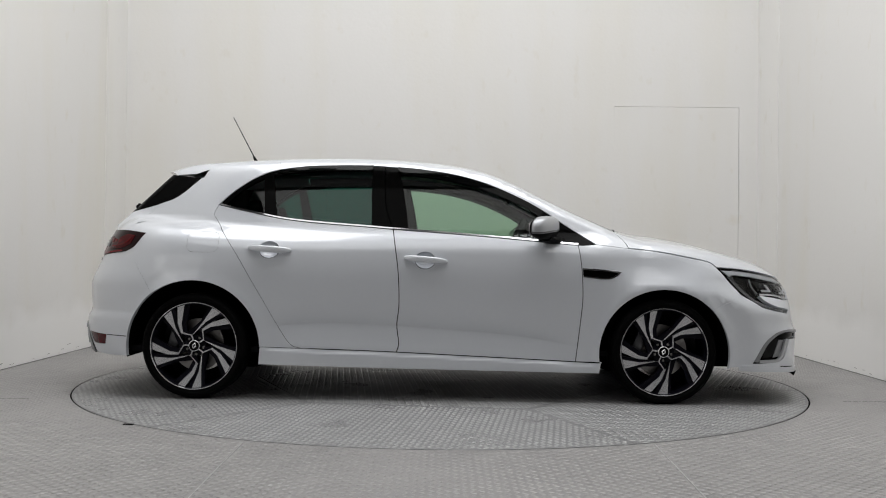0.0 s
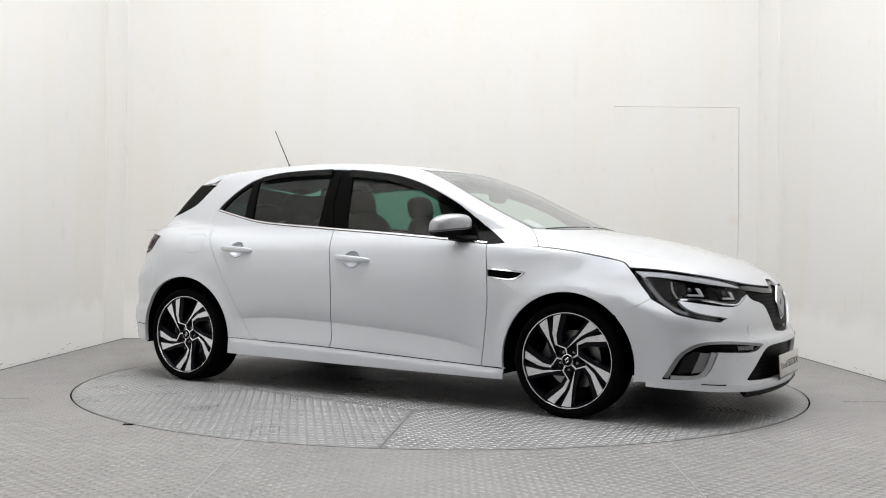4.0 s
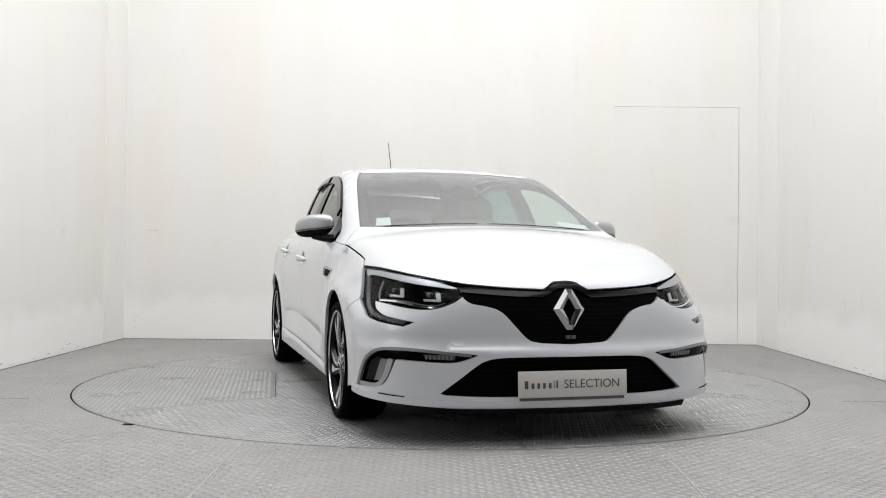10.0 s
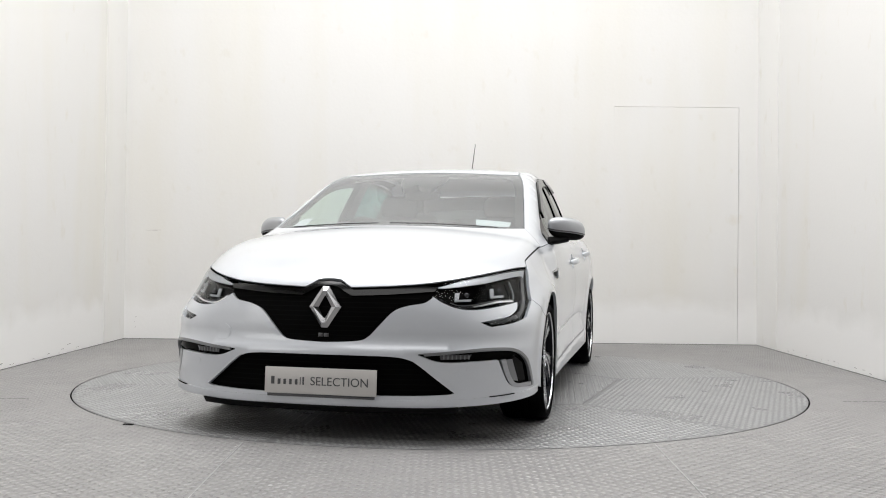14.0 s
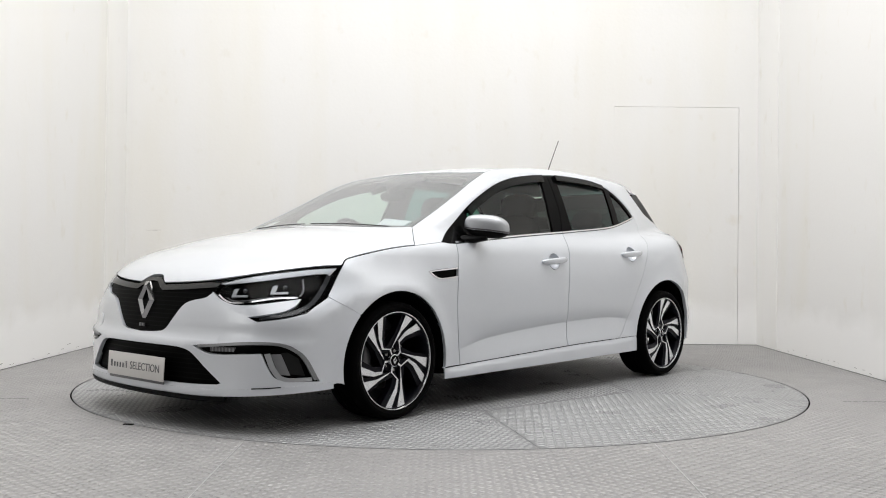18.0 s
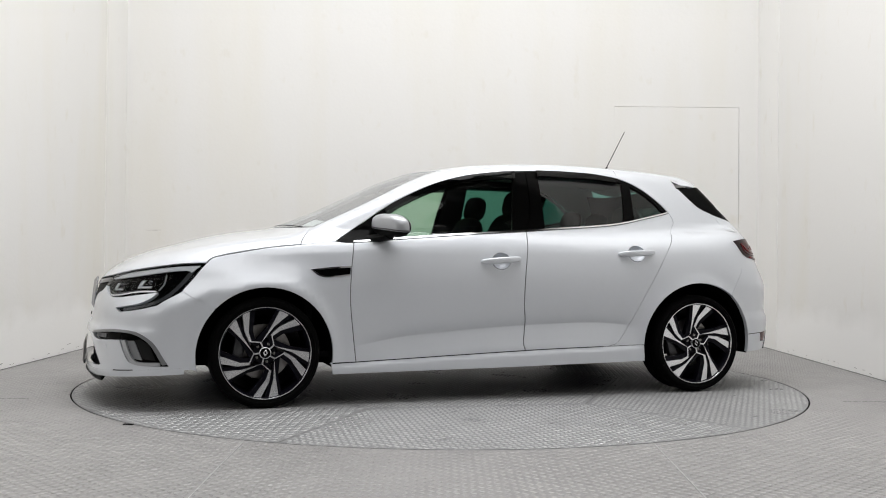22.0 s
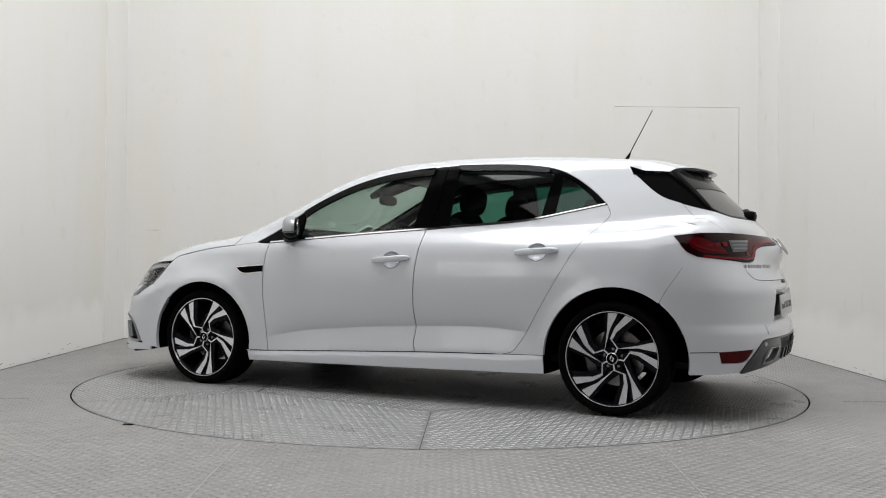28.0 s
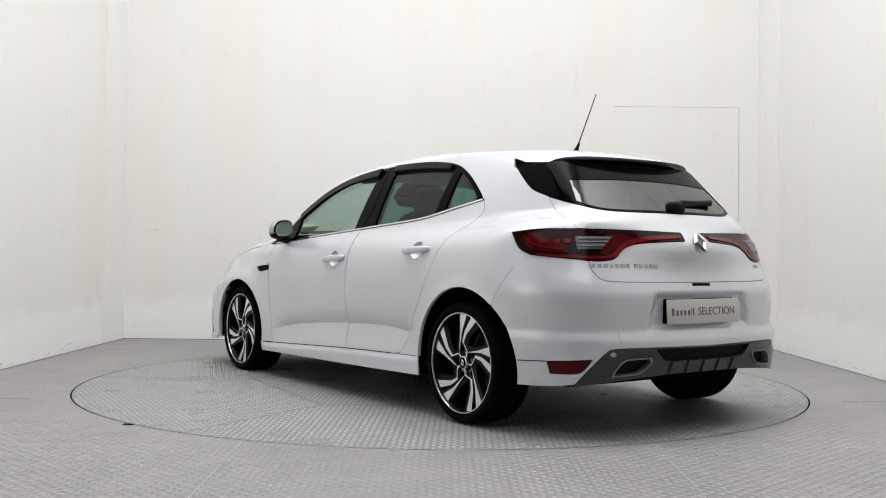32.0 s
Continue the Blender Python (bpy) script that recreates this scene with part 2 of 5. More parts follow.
def cast(o, d, far=1.6, n=90):
    """The outermost meeting of rays with the body, marching inward from o + far * d."""
    o, d = np.atleast_2d(o).astype(float), np.atleast_2d(d).astype(float)
    ks = np.linspace(far, 0.02, n)
    lo, hi = np.full(len(o), ks[-1]), np.full(len(o), ks[-1])
    found = np.zeros(len(o), bool)
    for k0, k1 in zip(ks[:-1], ks[1:]):
        q = o + d * k1
        now = (field(q[:, 0], q[:, 1], q[:, 2]) < 0) & ~found
        lo[now], hi[now] = k1, k0
        found |= now
    for _ in range(22):
        k = (lo + hi) / 2
        q = o + d * k[:, None]
        inside = field(q[:, 0], q[:, 1], q[:, 2]) < 0
        lo, hi = np.where(inside, k, lo), np.where(inside, hi, k)
    return o + d * lo[:, None]


def normals(p):
    e = 0.004
    g = np.stack([field(*(p + v).T) - field(*(p - v).T) for v in np.eye(3) * e], 1)
    return g / np.maximum(np.linalg.norm(g, axis=1), 1e-9)[:, None]


# charts: two numbers to a place on the body, and back
FRONT_X, REAR_X = 0.75, -0.75
HC, HS = math.cos(0.7), math.sin(0.7)


def lift(chart, uv):
    uv = np.atleast_2d(np.array(uv, float))
    u, v = uv[:, 0], uv[:, 1]
    o, i = np.zeros_like(u), np.ones_like(u)
    if chart == "side":
        return cast(np.c_[u, o, v], np.c_[o, i, o], 1.1)
    if chart == "top":
        return cast(np.c_[u, v, o + 0.3], np.c_[o, o, i], 1.3, 120)
    if chart == "hood":
        return cast(np.c_[0.9 + u * HC, v, 0.5 - u * HS], np.c_[o + HS, o, o + HC], 1.3, 120)
    if chart == "nose":
        return cast(np.c_[o + FRONT_X, o, v], np.c_[np.cos(u), np.sin(u), o], 1.7)
    return cast(np.c_[o + REAR_X, o, v], np.c_[-np.cos(u), np.sin(u), o], 1.7)


def flat(chart, p):
    p = np.atleast_2d(p)
    if chart == "side":
        return p[:, [0, 2]]
    if chart == "top":
        return p[:, [0, 1]]
    if chart == "hood":
        return np.c_[(p[:, 0] - 0.9) * HC - (p[:, 2] - 0.5) * HS, p[:, 1]]
    if chart == "nose":
        return np.c_[np.arctan2(p[:, 1], p[:, 0] - FRONT_X), p[:, 2]]
    return np.c_[np.arctan2(p[:, 1], REAR_X - p[:, 0]), p[:, 2]]
# ---- building kit ----
from mathutils.geometry import delaunay_2d_cdt


def mesh_ob(name, verts, faces, material, parent=None, smooth=False, label="", loop_n=None):
    me = bpy.data.meshes.new(name)
    me.from_pydata([tuple(v) for v in verts], [], [tuple(f) for f in faces])
    me.materials.append(material)
    if smooth or loop_n is not None:
        me.polygons.foreach_set("use_smooth", [True] * len(me.polygons))
    if loop_n is not None:
        me.normals_split_custom_set([tuple(v) for v in loop_n])
    me.update()
    ob = new(name, me)
    if parent:
        ob.parent = parent
    return tagged(ob, label)


def part(name, bm, material, parent, label="", smooth=True, m=None):
    me = bpy.data.meshes.new(name)
    bm.to_mesh(me)
    bm.free()
    me.materials.append(material)
    if smooth:
        me.polygons.foreach_set("use_smooth", [True] * len(me.polygons))
        me.set_sharp_from_angle(angle=radians(38))
    ob = new(name, me)
    if parent:
        ob.parent = parent
    if m is not None:
        ob.matrix_basis = m
    return tagged(ob, label)


def box(sx, sy, sz, at=(0, 0, 0), bevel=0.0, seg=2, m=None):
    bm = bmesh.new()
    bmesh.ops.create_cube(bm, size=1)
    bmesh.ops.scale(bm, vec=(sx, sy, sz), verts=bm.verts)
    if bevel:
        bmesh.ops.bevel(bm, geom=list(bm.edges), offset=bevel, segments=seg, affect="EDGES", profile=0.5)
    bmesh.ops.transform(bm, matrix=Matrix.Translation(at) @ (m or Matrix()), verts=bm.verts)
    return bm


def merge(*bms):
    out = bms[0]
    for b in bms[1:]:
        me = bpy.data.meshes.new("tmp")
        b.to_mesh(me)
        b.free()
        out.from_mesh(me)
        bpy.data.meshes.remove(me)
    return out


def lathe(profile, n=64, axis="y"):
    """A turned body: profile of (radius, height along the axis)."""
    bm = bmesh.new()
    rings = []
    for r, h in profile:
        ring = []
        for i in range(n):
            a = 2 * math.pi * i / n
            c, s = r * math.cos(a), r * math.sin(a)
            ring.append(bm.verts.new((c, h, s) if axis == "y" else (c, s, h)))
        rings.append(ring)
    for a, b in zip(rings, rings[1:]):
        for i in range(n):
            bm.faces.new((a[i], a[(i + 1) % n], b[(i + 1) % n], b[i]))
    bmesh.ops.recalc_face_normals(bm, faces=bm.faces)
    return bm


def prism(outline, h0, h1, bevel=0.0):
    """An outline in x, z drawn out along y from h0 to h1."""
    bm = bmesh.new()
    a = [bm.verts.new((x, h0, z)) for x, z in outline]
    b = [bm.verts.new((x, h1, z)) for x, z in outline]
    bm.faces.new(a)
    bm.faces.new(b[::-1])
    for i in range(len(a)):
        j = (i + 1) % len(a)
        bm.faces.new((a[j], a[i], b[i], b[j]))
    bmesh.ops.recalc_face_normals(bm, faces=bm.faces)
    if bevel:
        bmesh.ops.bevel(bm, geom=list(bm.edges), offset=bevel, segments=2, affect="EDGES", profile=0.5)
    return bm


def tube(points, r, n=10, taper=1.0, flat_z=1.0):
    """A round bar along points."""
    bm = bmesh.new()
    pts = [Vector(p) for p in points]
    rings = []
    for i, p in enumerate(pts):
        d = (pts[min(i + 1, len(pts) - 1)] - pts[max(i - 1, 0)]).normalized()
        up = Vector((0, 0, 1)) if abs(d.z) < 0.9 else Vector((0, 1, 0))
        a = d.cross(up).normalized()
        b = a.cross(d)
        rr = r * (1 + (taper - 1) * i / (len(pts) - 1))
        rings.append([bm.verts.new(p + a * rr * math.cos(2 * math.pi * k / n) + b * rr * flat_z * math.sin(2 * math.pi * k / n)) for k in range(n)])
    for a, b in zip(rings, rings[1:]):
        for k in range(n):
            bm.faces.new((a[k], a[(k + 1) % n], b[(k + 1) % n], b[k]))
    bm.faces.new(rings[0][::-1])
    bm.faces.new(rings[-1])
    bmesh.ops.recalc_face_normals(bm, faces=bm.faces)
    return bm


def crv(pts, n=8):
    """A smooth open curve through the points."""
    p = np.array(pts, float)
    if len(p) < 3:
        return p
    q = np.vstack([2 * p[0] - p[1], p, 2 * p[-1] - p[-2]])
    out = []
    for i in range(1, len(q) - 2):
        for k in range(n):
            t = k / n
            out.append(0.5 * (2 * q[i] + (q[i + 1] - q[i - 1]) * t + (2 * q[i - 1] - 5 * q[i] + 4 * q[i + 1] - q[i + 2]) * t * t
                              + (3 * q[i] - q[i - 1] - 3 * q[i + 1] + q[i + 2]) * t ** 3))
    return np.array(out + [p[-1]])


def ring(*curves):
    """Curves joined end to end into one outline."""
    out = []
    for c in curves:
        for v in np.atleast_2d(np.array(c, float)):
            if not out or np.hypot(*(v - out[-1])) > 1e-4:
                out.append(v)
    if np.hypot(*(out[0] - out[-1])) < 1e-4:
        out.pop()
    return np.array(out)


def dense(loop, res, sc):
    out = []
    for a, b in zip(loop, np.roll(loop, -1, 0)):
        n = max(1, int(np.ceil(np.hypot(*((b - a) * sc)) / res)))
        out += [a + (b - a) * k / n for k in range(n)]
    return np.array(out)


def inset(loop, d, sc):
    p = loop * sc
    area2 = np.sum(p[:, 0] * np.roll(p[:, 1], -1) - np.roll(p[:, 0], -1) * p[:, 1])
    s = 1 if area2 > 0 else -1
    e = np.roll(p, -1, 0) - p
    nn = np.c_[-e[:, 1], e[:, 0]] * s / np.maximum(np.hypot(e[:, 0], e[:, 1]), 1e-9)[:, None]
    b = nn + np.roll(nn, 1, 0)
    b /= np.maximum((b ** 2).sum(1), 0.8)[:, None] / 2
    return (p + b * d) / sc


def inside(pts, loop):
    x, y = pts[:, 0], pts[:, 1]
    res = np.zeros(len(pts), bool)
    for (x0, y0), (x1, y1) in zip(loop, np.roll(loop, -1, 0)):
        if y0 != y1:
            res ^= ((y0 > y) != (y1 > y)) & (x < (x1 - x0) * (y - y0) / (y1 - y0) + x0)
    return res


def to(chart, src, pts):
    """Chart places of one chart carried over to another."""
    return flat(chart, lift(src, pts))


def mirror(c):
    return np.array(c, float)[::-1] * (-1, 1)


def panel(name, chart, loop, material, parent, holes=(), side=1, gap=0.0026, depth=0.016, res=0.035, off=0.0, label="", back=None):
    """A piece of the body's skin inside an outline on a chart, with its own turned-in edge."""
    sc = np.array([1.25, 1.0]) if chart in ("nose", "rear") else np.array([1.0, 1.0])
    loops = [inset(dense(np.array(loop, float), res * 0.6, sc), gap, sc)] + [inset(dense(np.array(h, float), res * 0.6, sc), -gap, sc) for h in holes]
    lo, hi = loops[0].min(0), loops[0].max(0)
    gx, gy = np.meshgrid(np.arange(lo[0], hi[0], res / sc[0]), np.arange(lo[1], hi[1], res / sc[1]))
    grid = np.c_[gx.ravel(), gy.ravel()]
    grid[:, 0] += (np.round((grid[:, 1] - lo[1]) / (res / sc[1])) % 2) * 0.5 * res / sc[0]
    if chart == "side" and "door" in name and not off:
        cx = np.arange(-0.95, 0.93, 0.02)
        cz = crease(cx)
        near = np.abs(grid[:, 1] - crease(grid[:, 0])) < 0.1
        grid = grid[~(near & (np.abs(grid[:, 0]) < 0.96))]
        rows = (0.085, 0.06, 0.04, 0.026, 0.016, 0.008, 0.0035, 0.0, -0.0035, -0.008, -0.020, -0.045, -0.07, -0.095)
        grid = np.vstack([grid] + [np.c_[cx + (0.01 * (i % 2) if abs(d) > 0.01 else 0), cz + d] for i, d in enumerate(rows)])
    keep = inside(grid, loops[0])
    for h in loops[1:]:
        keep &= ~inside(grid, h)
    edge = np.vstack(loops) * sc
    grid = grid[keep]
    if len(grid):
        d = np.min(np.hypot(*(grid[:, None] * sc - edge[None]).transpose(2, 0, 1)), 1)
        grid = grid[d > res * 0.45]
    verts, edges = [], []
    for l in loops:
        k = len(verts)
        verts += [Vector(v * sc) for v in l]
        edges += [(k + i, k + (i + 1) % len(l)) for i in range(len(l))]
    verts += [Vector(v * sc) for v in grid]
    v2, _, f2, _, _, _ = delaunay_2d_cdt(verts, edges, [], 0, 1e-5)
    v2 = np.array([tuple(v) for v in v2]) / sc
    f2 = np.array([f for f in f2 if len(f) == 3])
    c = v2[f2].mean(1)
    ok = inside(c, loops[0])
    for h in loops[1:]:
        ok &= ~inside(c, h)
    f2 = f2[ok]
    p = lift(chart, v2)
    n = normals(p)
    p = p + n * off
    fn = np.cross(p[f2[:, 1]] - p[f2[:, 0]], p[f2[:, 2]] - p[f2[:, 0]])
    flip = (fn * n[f2].mean(1)).sum(1) < 0
    f2[flip] = f2[flip][:, ::-1]
    ln = [n[i] for f in f2 for i in f]
    faces = [tuple(f) for f in f2]
    pts = list(p)
    if depth:
        count = {}
        for f in f2:
            for i in range(3):
                a, b = int(f[i]), int(f[(i + 1) % 3])
                count[(a, b)] = 1
        rim = [(a, b) for a, b in count if (b, a) not in count]
        for a, b in rim:
            k = len(pts)
            pts += [p[a], p[b], p[b] - n[b] * depth, p[a] - n[a] * depth]
            faces.append((k, k + 3, k + 2, k + 1))
            q = np.cross(p[b] - p[a], n[a])
            ln += [q / max(np.linalg.norm(q), 1e-9)] * 4
    pts, ln = np.array(pts), np.array(ln)
    if side < 0:
        pts, ln = pts * (1, -1, 1), ln * (1, -1, 1)
        faces2, ln2, k = [], [], 0
        for f in faces:
            faces2.append(f[::-1])
            ln2 += list(ln[k:k + len(f)][::-1])
            k += len(f)
        faces, ln = faces2, ln2
    return mesh_ob(name, pts, faces, material, parent, True, label, ln)


def both(name, chart, loop, material, parent, **kw):
    """A panel on the left and its mirror on the right; parents may be a pair."""
    pl, pr = parent if isinstance(parent, tuple) else (parent, parent)
    return panel(name, chart, loop, material, pl, side=1, **kw), panel(name, chart, loop, material, pr, side=-1, **kw)


def ribbon(name, chart, line, width, material, parents, off=-0.007, label="", sides=(1, -1)):
    """A narrow strip that follows a line on the body, once on either side."""
    c = np.array(line, float)
    run = np.r_[0, np.cumsum(np.hypot(*np.diff(c, axis=0).T))]
    k = np.linspace(0, run[-1], max(3, int(run[-1] / 0.02)))
    c = np.c_[np.interp(k, run, c[:, 0]), np.interp(k, run, c[:, 1])]
    sc = np.array([1.25, 1.0]) if chart in ("nose", "rear") else np.array([1.0, 1.0])
    d = np.gradient(c * sc, axis=0)
    n = np.c_[-d[:, 1], d[:, 0]] / np.maximum(np.hypot(d[:, 0], d[:, 1]), 1e-9)[:, None] * width / 2 / sc
    p = lift(chart, np.vstack([c + n, c - n]))
    p = p + normals(p) * off
    m = len(c)
    for s, ob in zip(sides, parents):
        mesh_ob(name, p * (1, s, 1), [(i, i + 1, m + i + 1, m + i) for i in range(m - 1)], material, ob, True, label)
# ---- the car, in its own space: x ahead, y to its left, ground at 0 ----
car = tagged(new("car"), "pearl white five-door hatchback parked on the steel turntable", "car")

DLO_TOP = crv([(0.96, 0.902), (0.80, 1.004), (0.673, 1.089), (0.543, 1.162), (0.345, 1.25), (0.145, 1.308), (-0.058, 1.339), (-0.2, 1.351),
               (-0.347, 1.36), (-0.534, 1.359), (-0.738, 1.352), (-0.874, 1.336), (-0.974, 1.309), (-1.073, 1.258), (-1.171, 1.186), (-1.245, 1.116)])
BELT = crv([(0.96, 0.902), (0.855, 0.896), (0.6, 0.917), (0.2, 0.949), (-0.2, 0.977), (-0.338, 0.988), (-0.787, 1.024), (-1.059, 1.075), (-1.245, 1.116)])
DOOR_F = crv([(0.855, 0.896), (0.872, 0.766), (0.879, 0.604), (0.869, 0.474), (0.841, 0.234)])
DOOR_M = crv([(-0.206, 0.9775), (-0.172, 0.745), (-0.164, 0.55), (-0.176, 0.43), (-0.164, 0.327), (-0.177, 0.277)])
DOOR_R = crv([(-0.66, 0.291), (-0.727, 0.294), (-0.806, 0.341), (-0.96, 0.597), (-1.112, 0.849), (-1.235, 1.011), (-1.266, 1.06), (-1.245, 1.116)])
SILL = crv([(0.841, 0.234), (-0.177, 0.277), (-0.66, 0.291)])
ARCH_F, ARCH_R, RF, RR = (1.34, 0.28), (-1.34, 0.29), 0.366, 0.385


def clip(c, x0, x1):
    """The stretch of a curve between two x, ends cut exactly."""
    c = np.array(c)
    s = c if c[0, 0] < c[-1, 0] else c[::-1]
    a, b = min(x0, x1), max(x0, x1)
    mid = s[(s[:, 0] > a + 1e-6) & (s[:, 0] < b - 1e-6)]
    ends = [[q, np.interp(q, s[:, 0], s[:, 1])] for q in (a, b)]
    r = np.vstack([ends[0], mid, ends[1]])
    return r if x0 < x1 else r[::-1]


def arc(c, r, a0, a1, n=26):
    a = np.radians(np.linspace(a0, a1, n))
    return np.c_[c[0] + r * np.cos(a), c[1] + r * np.sin(a)]


# doors
def oval(cx, cz, rx, rz, n=28):
    return np.array([(cx + rx * math.cos(a), cz + rz * math.sin(a)) for a in np.linspace(0, 2 * math.pi, n, endpoint=False)])


CUP_F, CUP_R = oval(-0.018, 0.800, 0.056, 0.047), oval(-0.908, 0.852, 0.056, 0.047)
fd = both("front_door", "side", ring(clip(BELT, 0.855, -0.206), DOOR_M, clip(SILL, -0.177, 0.841), DOOR_F[::-1]), PAINT, car, holes=[CUP_F])
rd = both("rear_door", "side", ring(clip(BELT, -0.206, -1.245), DOOR_R[::-1], clip(SILL, -0.66, -0.177), DOOR_M[::-1]), PAINT, car, holes=[CUP_R])

# window frames and glass
SPLIT = crv([(-0.206, 0.9775), (-0.25, 1.10), (-0.262, 1.25), (-0.265, np.interp(0.265, -DLO_TOP[:, 0], DLO_TOP[:, 1]))])
G_F = ring(crv([(0.655, 0.935), (0.655, 1.065)]), crv([(0.63, 1.085), (0.543, 1.133), (0.345, 1.222), (0.145, 1.281), (-0.058, 1.313), (-0.175, 1.325)]),
           crv([(-0.175, 1.325), (-0.14, 1.15), (-0.115, 0.985)]), crv([(-0.115, 0.984), (0.2, 0.963), (0.655, 0.928)]))
G_R = ring(crv([(-0.335, 1.001), (-0.345, 1.335)]), crv([(-0.345, 1.335), (-0.534, 1.335), (-0.738, 1.327), (-0.86, 1.313), (-0.925, 1.298)]),
           crv([(-0.925, 1.298), (-0.905, 1.17), (-0.885, 1.052)]), crv([(-0.885, 1.050), (-0.787, 1.036), (-0.335, 1.001)]))
G_Q = ring(crv([(-0.965, 1.072), (-0.985, 1.278)]), crv([(-0.985, 1.278), (-1.073, 1.228), (-1.15, 1.165), (-1.195, 1.118)]), crv([(-1.195, 1.115), (-1.06, 1.087), (-0.965, 1.070)]))
both("window_frame", "side", ring(clip(BELT, 0.96, -0.206), SPLIT, clip(DLO_TOP, -0.265, 0.96)), BLACK, fd, holes=[G_F], off=-0.003, depth=0.02, gap=0.0025)
both("window_frame", "side", ring(clip(BELT, -0.206, -1.245), clip(DLO_TOP, -1.245, -0.265), SPLIT[::-1]), BLACK, rd, holes=[G_R, G_Q], off=-0.003, depth=0.02, gap=0.0025)
both("door_glass", "side", G_F, TINT, fd, off=-0.010, depth=0, gap=-0.004, label="green-tinted side glass")
both("door_glass", "side", G_R, PRIVACY, rd, off=-0.010, depth=0, gap=-0.004, label="dark green privacy glass")
both("quarter_glass", "side", G_Q, PRIVACY, rd, off=-0.010, depth=0, gap=-0.004, label="dark green privacy glass")
# smoked wind deflectors over the windows
both("wind_deflector", "side", ring(crv([(0.66, 1.09), (0.543, 1.155), (0.345, 1.243), (0.145, 1.30), (-0.058, 1.331), (-0.19, 1.343)]), [(-0.185, 1.300)],
     crv([(-0.18, 1.296), (-0.058, 1.288), (0.145, 1.258), (0.345, 1.200), (0.543, 1.112), (0.64, 1.052)])), SMOKE, fd, off=0.014, depth=0.014, gap=0, label="smoked wind deflector")
both("wind_deflector", "side", ring(crv([(-0.335, 1.352), (-0.534, 1.352), (-0.738, 1.344), (-0.90, 1.322)]), [(-0.90, 1.300)],
     crv([(-0.88, 1.296), (-0.738, 1.309), (-0.534, 1.316), (-0.335, 1.316)])), SMOKE, rd, off=0.014, depth=0.014, gap=0, label="smoked wind deflector")
# chrome strips along the waist
up = lambda c, d: c + np.array([0, d])
both("waist_strip", "side", ring(clip(BELT, 0.855, -0.206), up(clip(BELT, -0.206, 0.855), 0.010)), CHROME, fd, off=0.004, depth=0.006, gap=0.001, label="thin chrome waist strip")
both("waist_strip", "side", ring(clip(BELT, -0.206, -1.235), up(clip(BELT, -1.235, -0.206), 0.010)), CHROME, rd, off=0.004, depth=0.006, gap=0.001, label="thin chrome waist strip")

# roof, cant rails, windscreen
ROOF_Y = 0.56
edge_top = [(x, ROOF_Y) for x in np.linspace(0.28, -1.33, 24)]
screen_side = crv([(1.07, 0.725), (0.85, 0.69), (0.6, 0.65), (0.42, 0.615), (0.28, 0.575), (0.28, ROOF_Y)])
rail = ring(clip(DLO_TOP, 0.96, -0.9), to("side", "top", [(x, ROOF_Y) for x in np.linspace(-0.9, 0.28, 14)]), to("side", "top", screen_side[::-1]),
            to("side", "top", crv([(1.062, 0.722), (1.10, 0.765), (1.13, 0.800)])), [(1.144, 0.881), (1.05, 0.892)])
both("cant_rail", "side", rail, PAINT, car, gap=0.0, depth=0.01)
HEAD = crv([(0.28, ROOF_Y), (0.31, 0.45), (0.325, 0.25), (0.33, 0.0), (0.325, -0.25), (0.31, -0.45), (0.28, -ROOF_Y)])
ROOF_R = crv([(-1.33, -ROOF_Y), (-1.40, -0.35), (-1.43, 0.0), (-1.40, 0.35), (-1.33, ROOF_Y)])
panel("roof", "top", ring(edge_top[::-1], HEAD, [(x, -ROOF_Y) for x in np.linspace(0.28, -1.33, 24)], ROOF_R), PAINT, car, gap=0.0, depth=0.01)
COWL = crv([(1.07, 0.725), (1.14, 0.5), (1.185, 0.25), (1.20, 0.0), (1.185, -0.25), (1.14, -0.5), (1.07, -0.725)])
ws = np.vstack([screen_side[:-1], HEAD, (screen_side * (1, -1))[:-1][::-1], COWL[::-1][1:-1]])
panel("windscreen", "top", ws, SCREEN, car, gap=0.003, depth=0.004, off=-0.002, label="raked clear windscreen")
ws_in = np.vstack([crv([(1.045, 0.665), (0.85, 0.635), (0.6, 0.595), (0.45, 0.56), (0.40, 0.53)]), crv([(0.385, 0.50), (0.40, 0.25), (0.41, 0), (0.40, -0.25), (0.385, -0.50)]),
                   crv([(0.40, -0.53), (0.45, -0.56), (0.6, -0.595), (0.85, -0.635), (1.045, -0.665)]), crv([(1.06, -0.62), (1.125, -0.35), (1.14, 0), (1.125, 0.35), (1.06, 0.62)])])
panel("windscreen_border", "top", ws, BLACK, car, holes=[ws_in], gap=0.003, depth=0.002, off=-0.008, label="black printed windscreen border")

# bonnet, wings
HOOD_BASE = to("hood", "top", crv([(1.062, 0.722), (1.10, 0.765), (1.13, 0.800)]))
HOOD_SIDE = to("hood", "side", crv([(1.144, 0.881), (1.229, 0.873), (1.334, 0.860), (1.453, 0.839), (1.588, 0.812), (1.625, 0.797), (1.645, 0.778)], 5))
HOOD_NOSE = to("hood", "nose", crv([(0.74, 0.775), (0.64, 0.768), (0.50, 0.742), (0.39, 0.717), (0.30, 0.699), (0.19, 0.687), (0.075, 0.680)]))
HOOD_PEAK = to("hood", "nose", crv([(0.075, 0.680), (0.055, 0.697), (0.035, 0.714), (0.0, 0.718), (-0.035, 0.714), (-0.055, 0.697), (-0.075, 0.680)]))
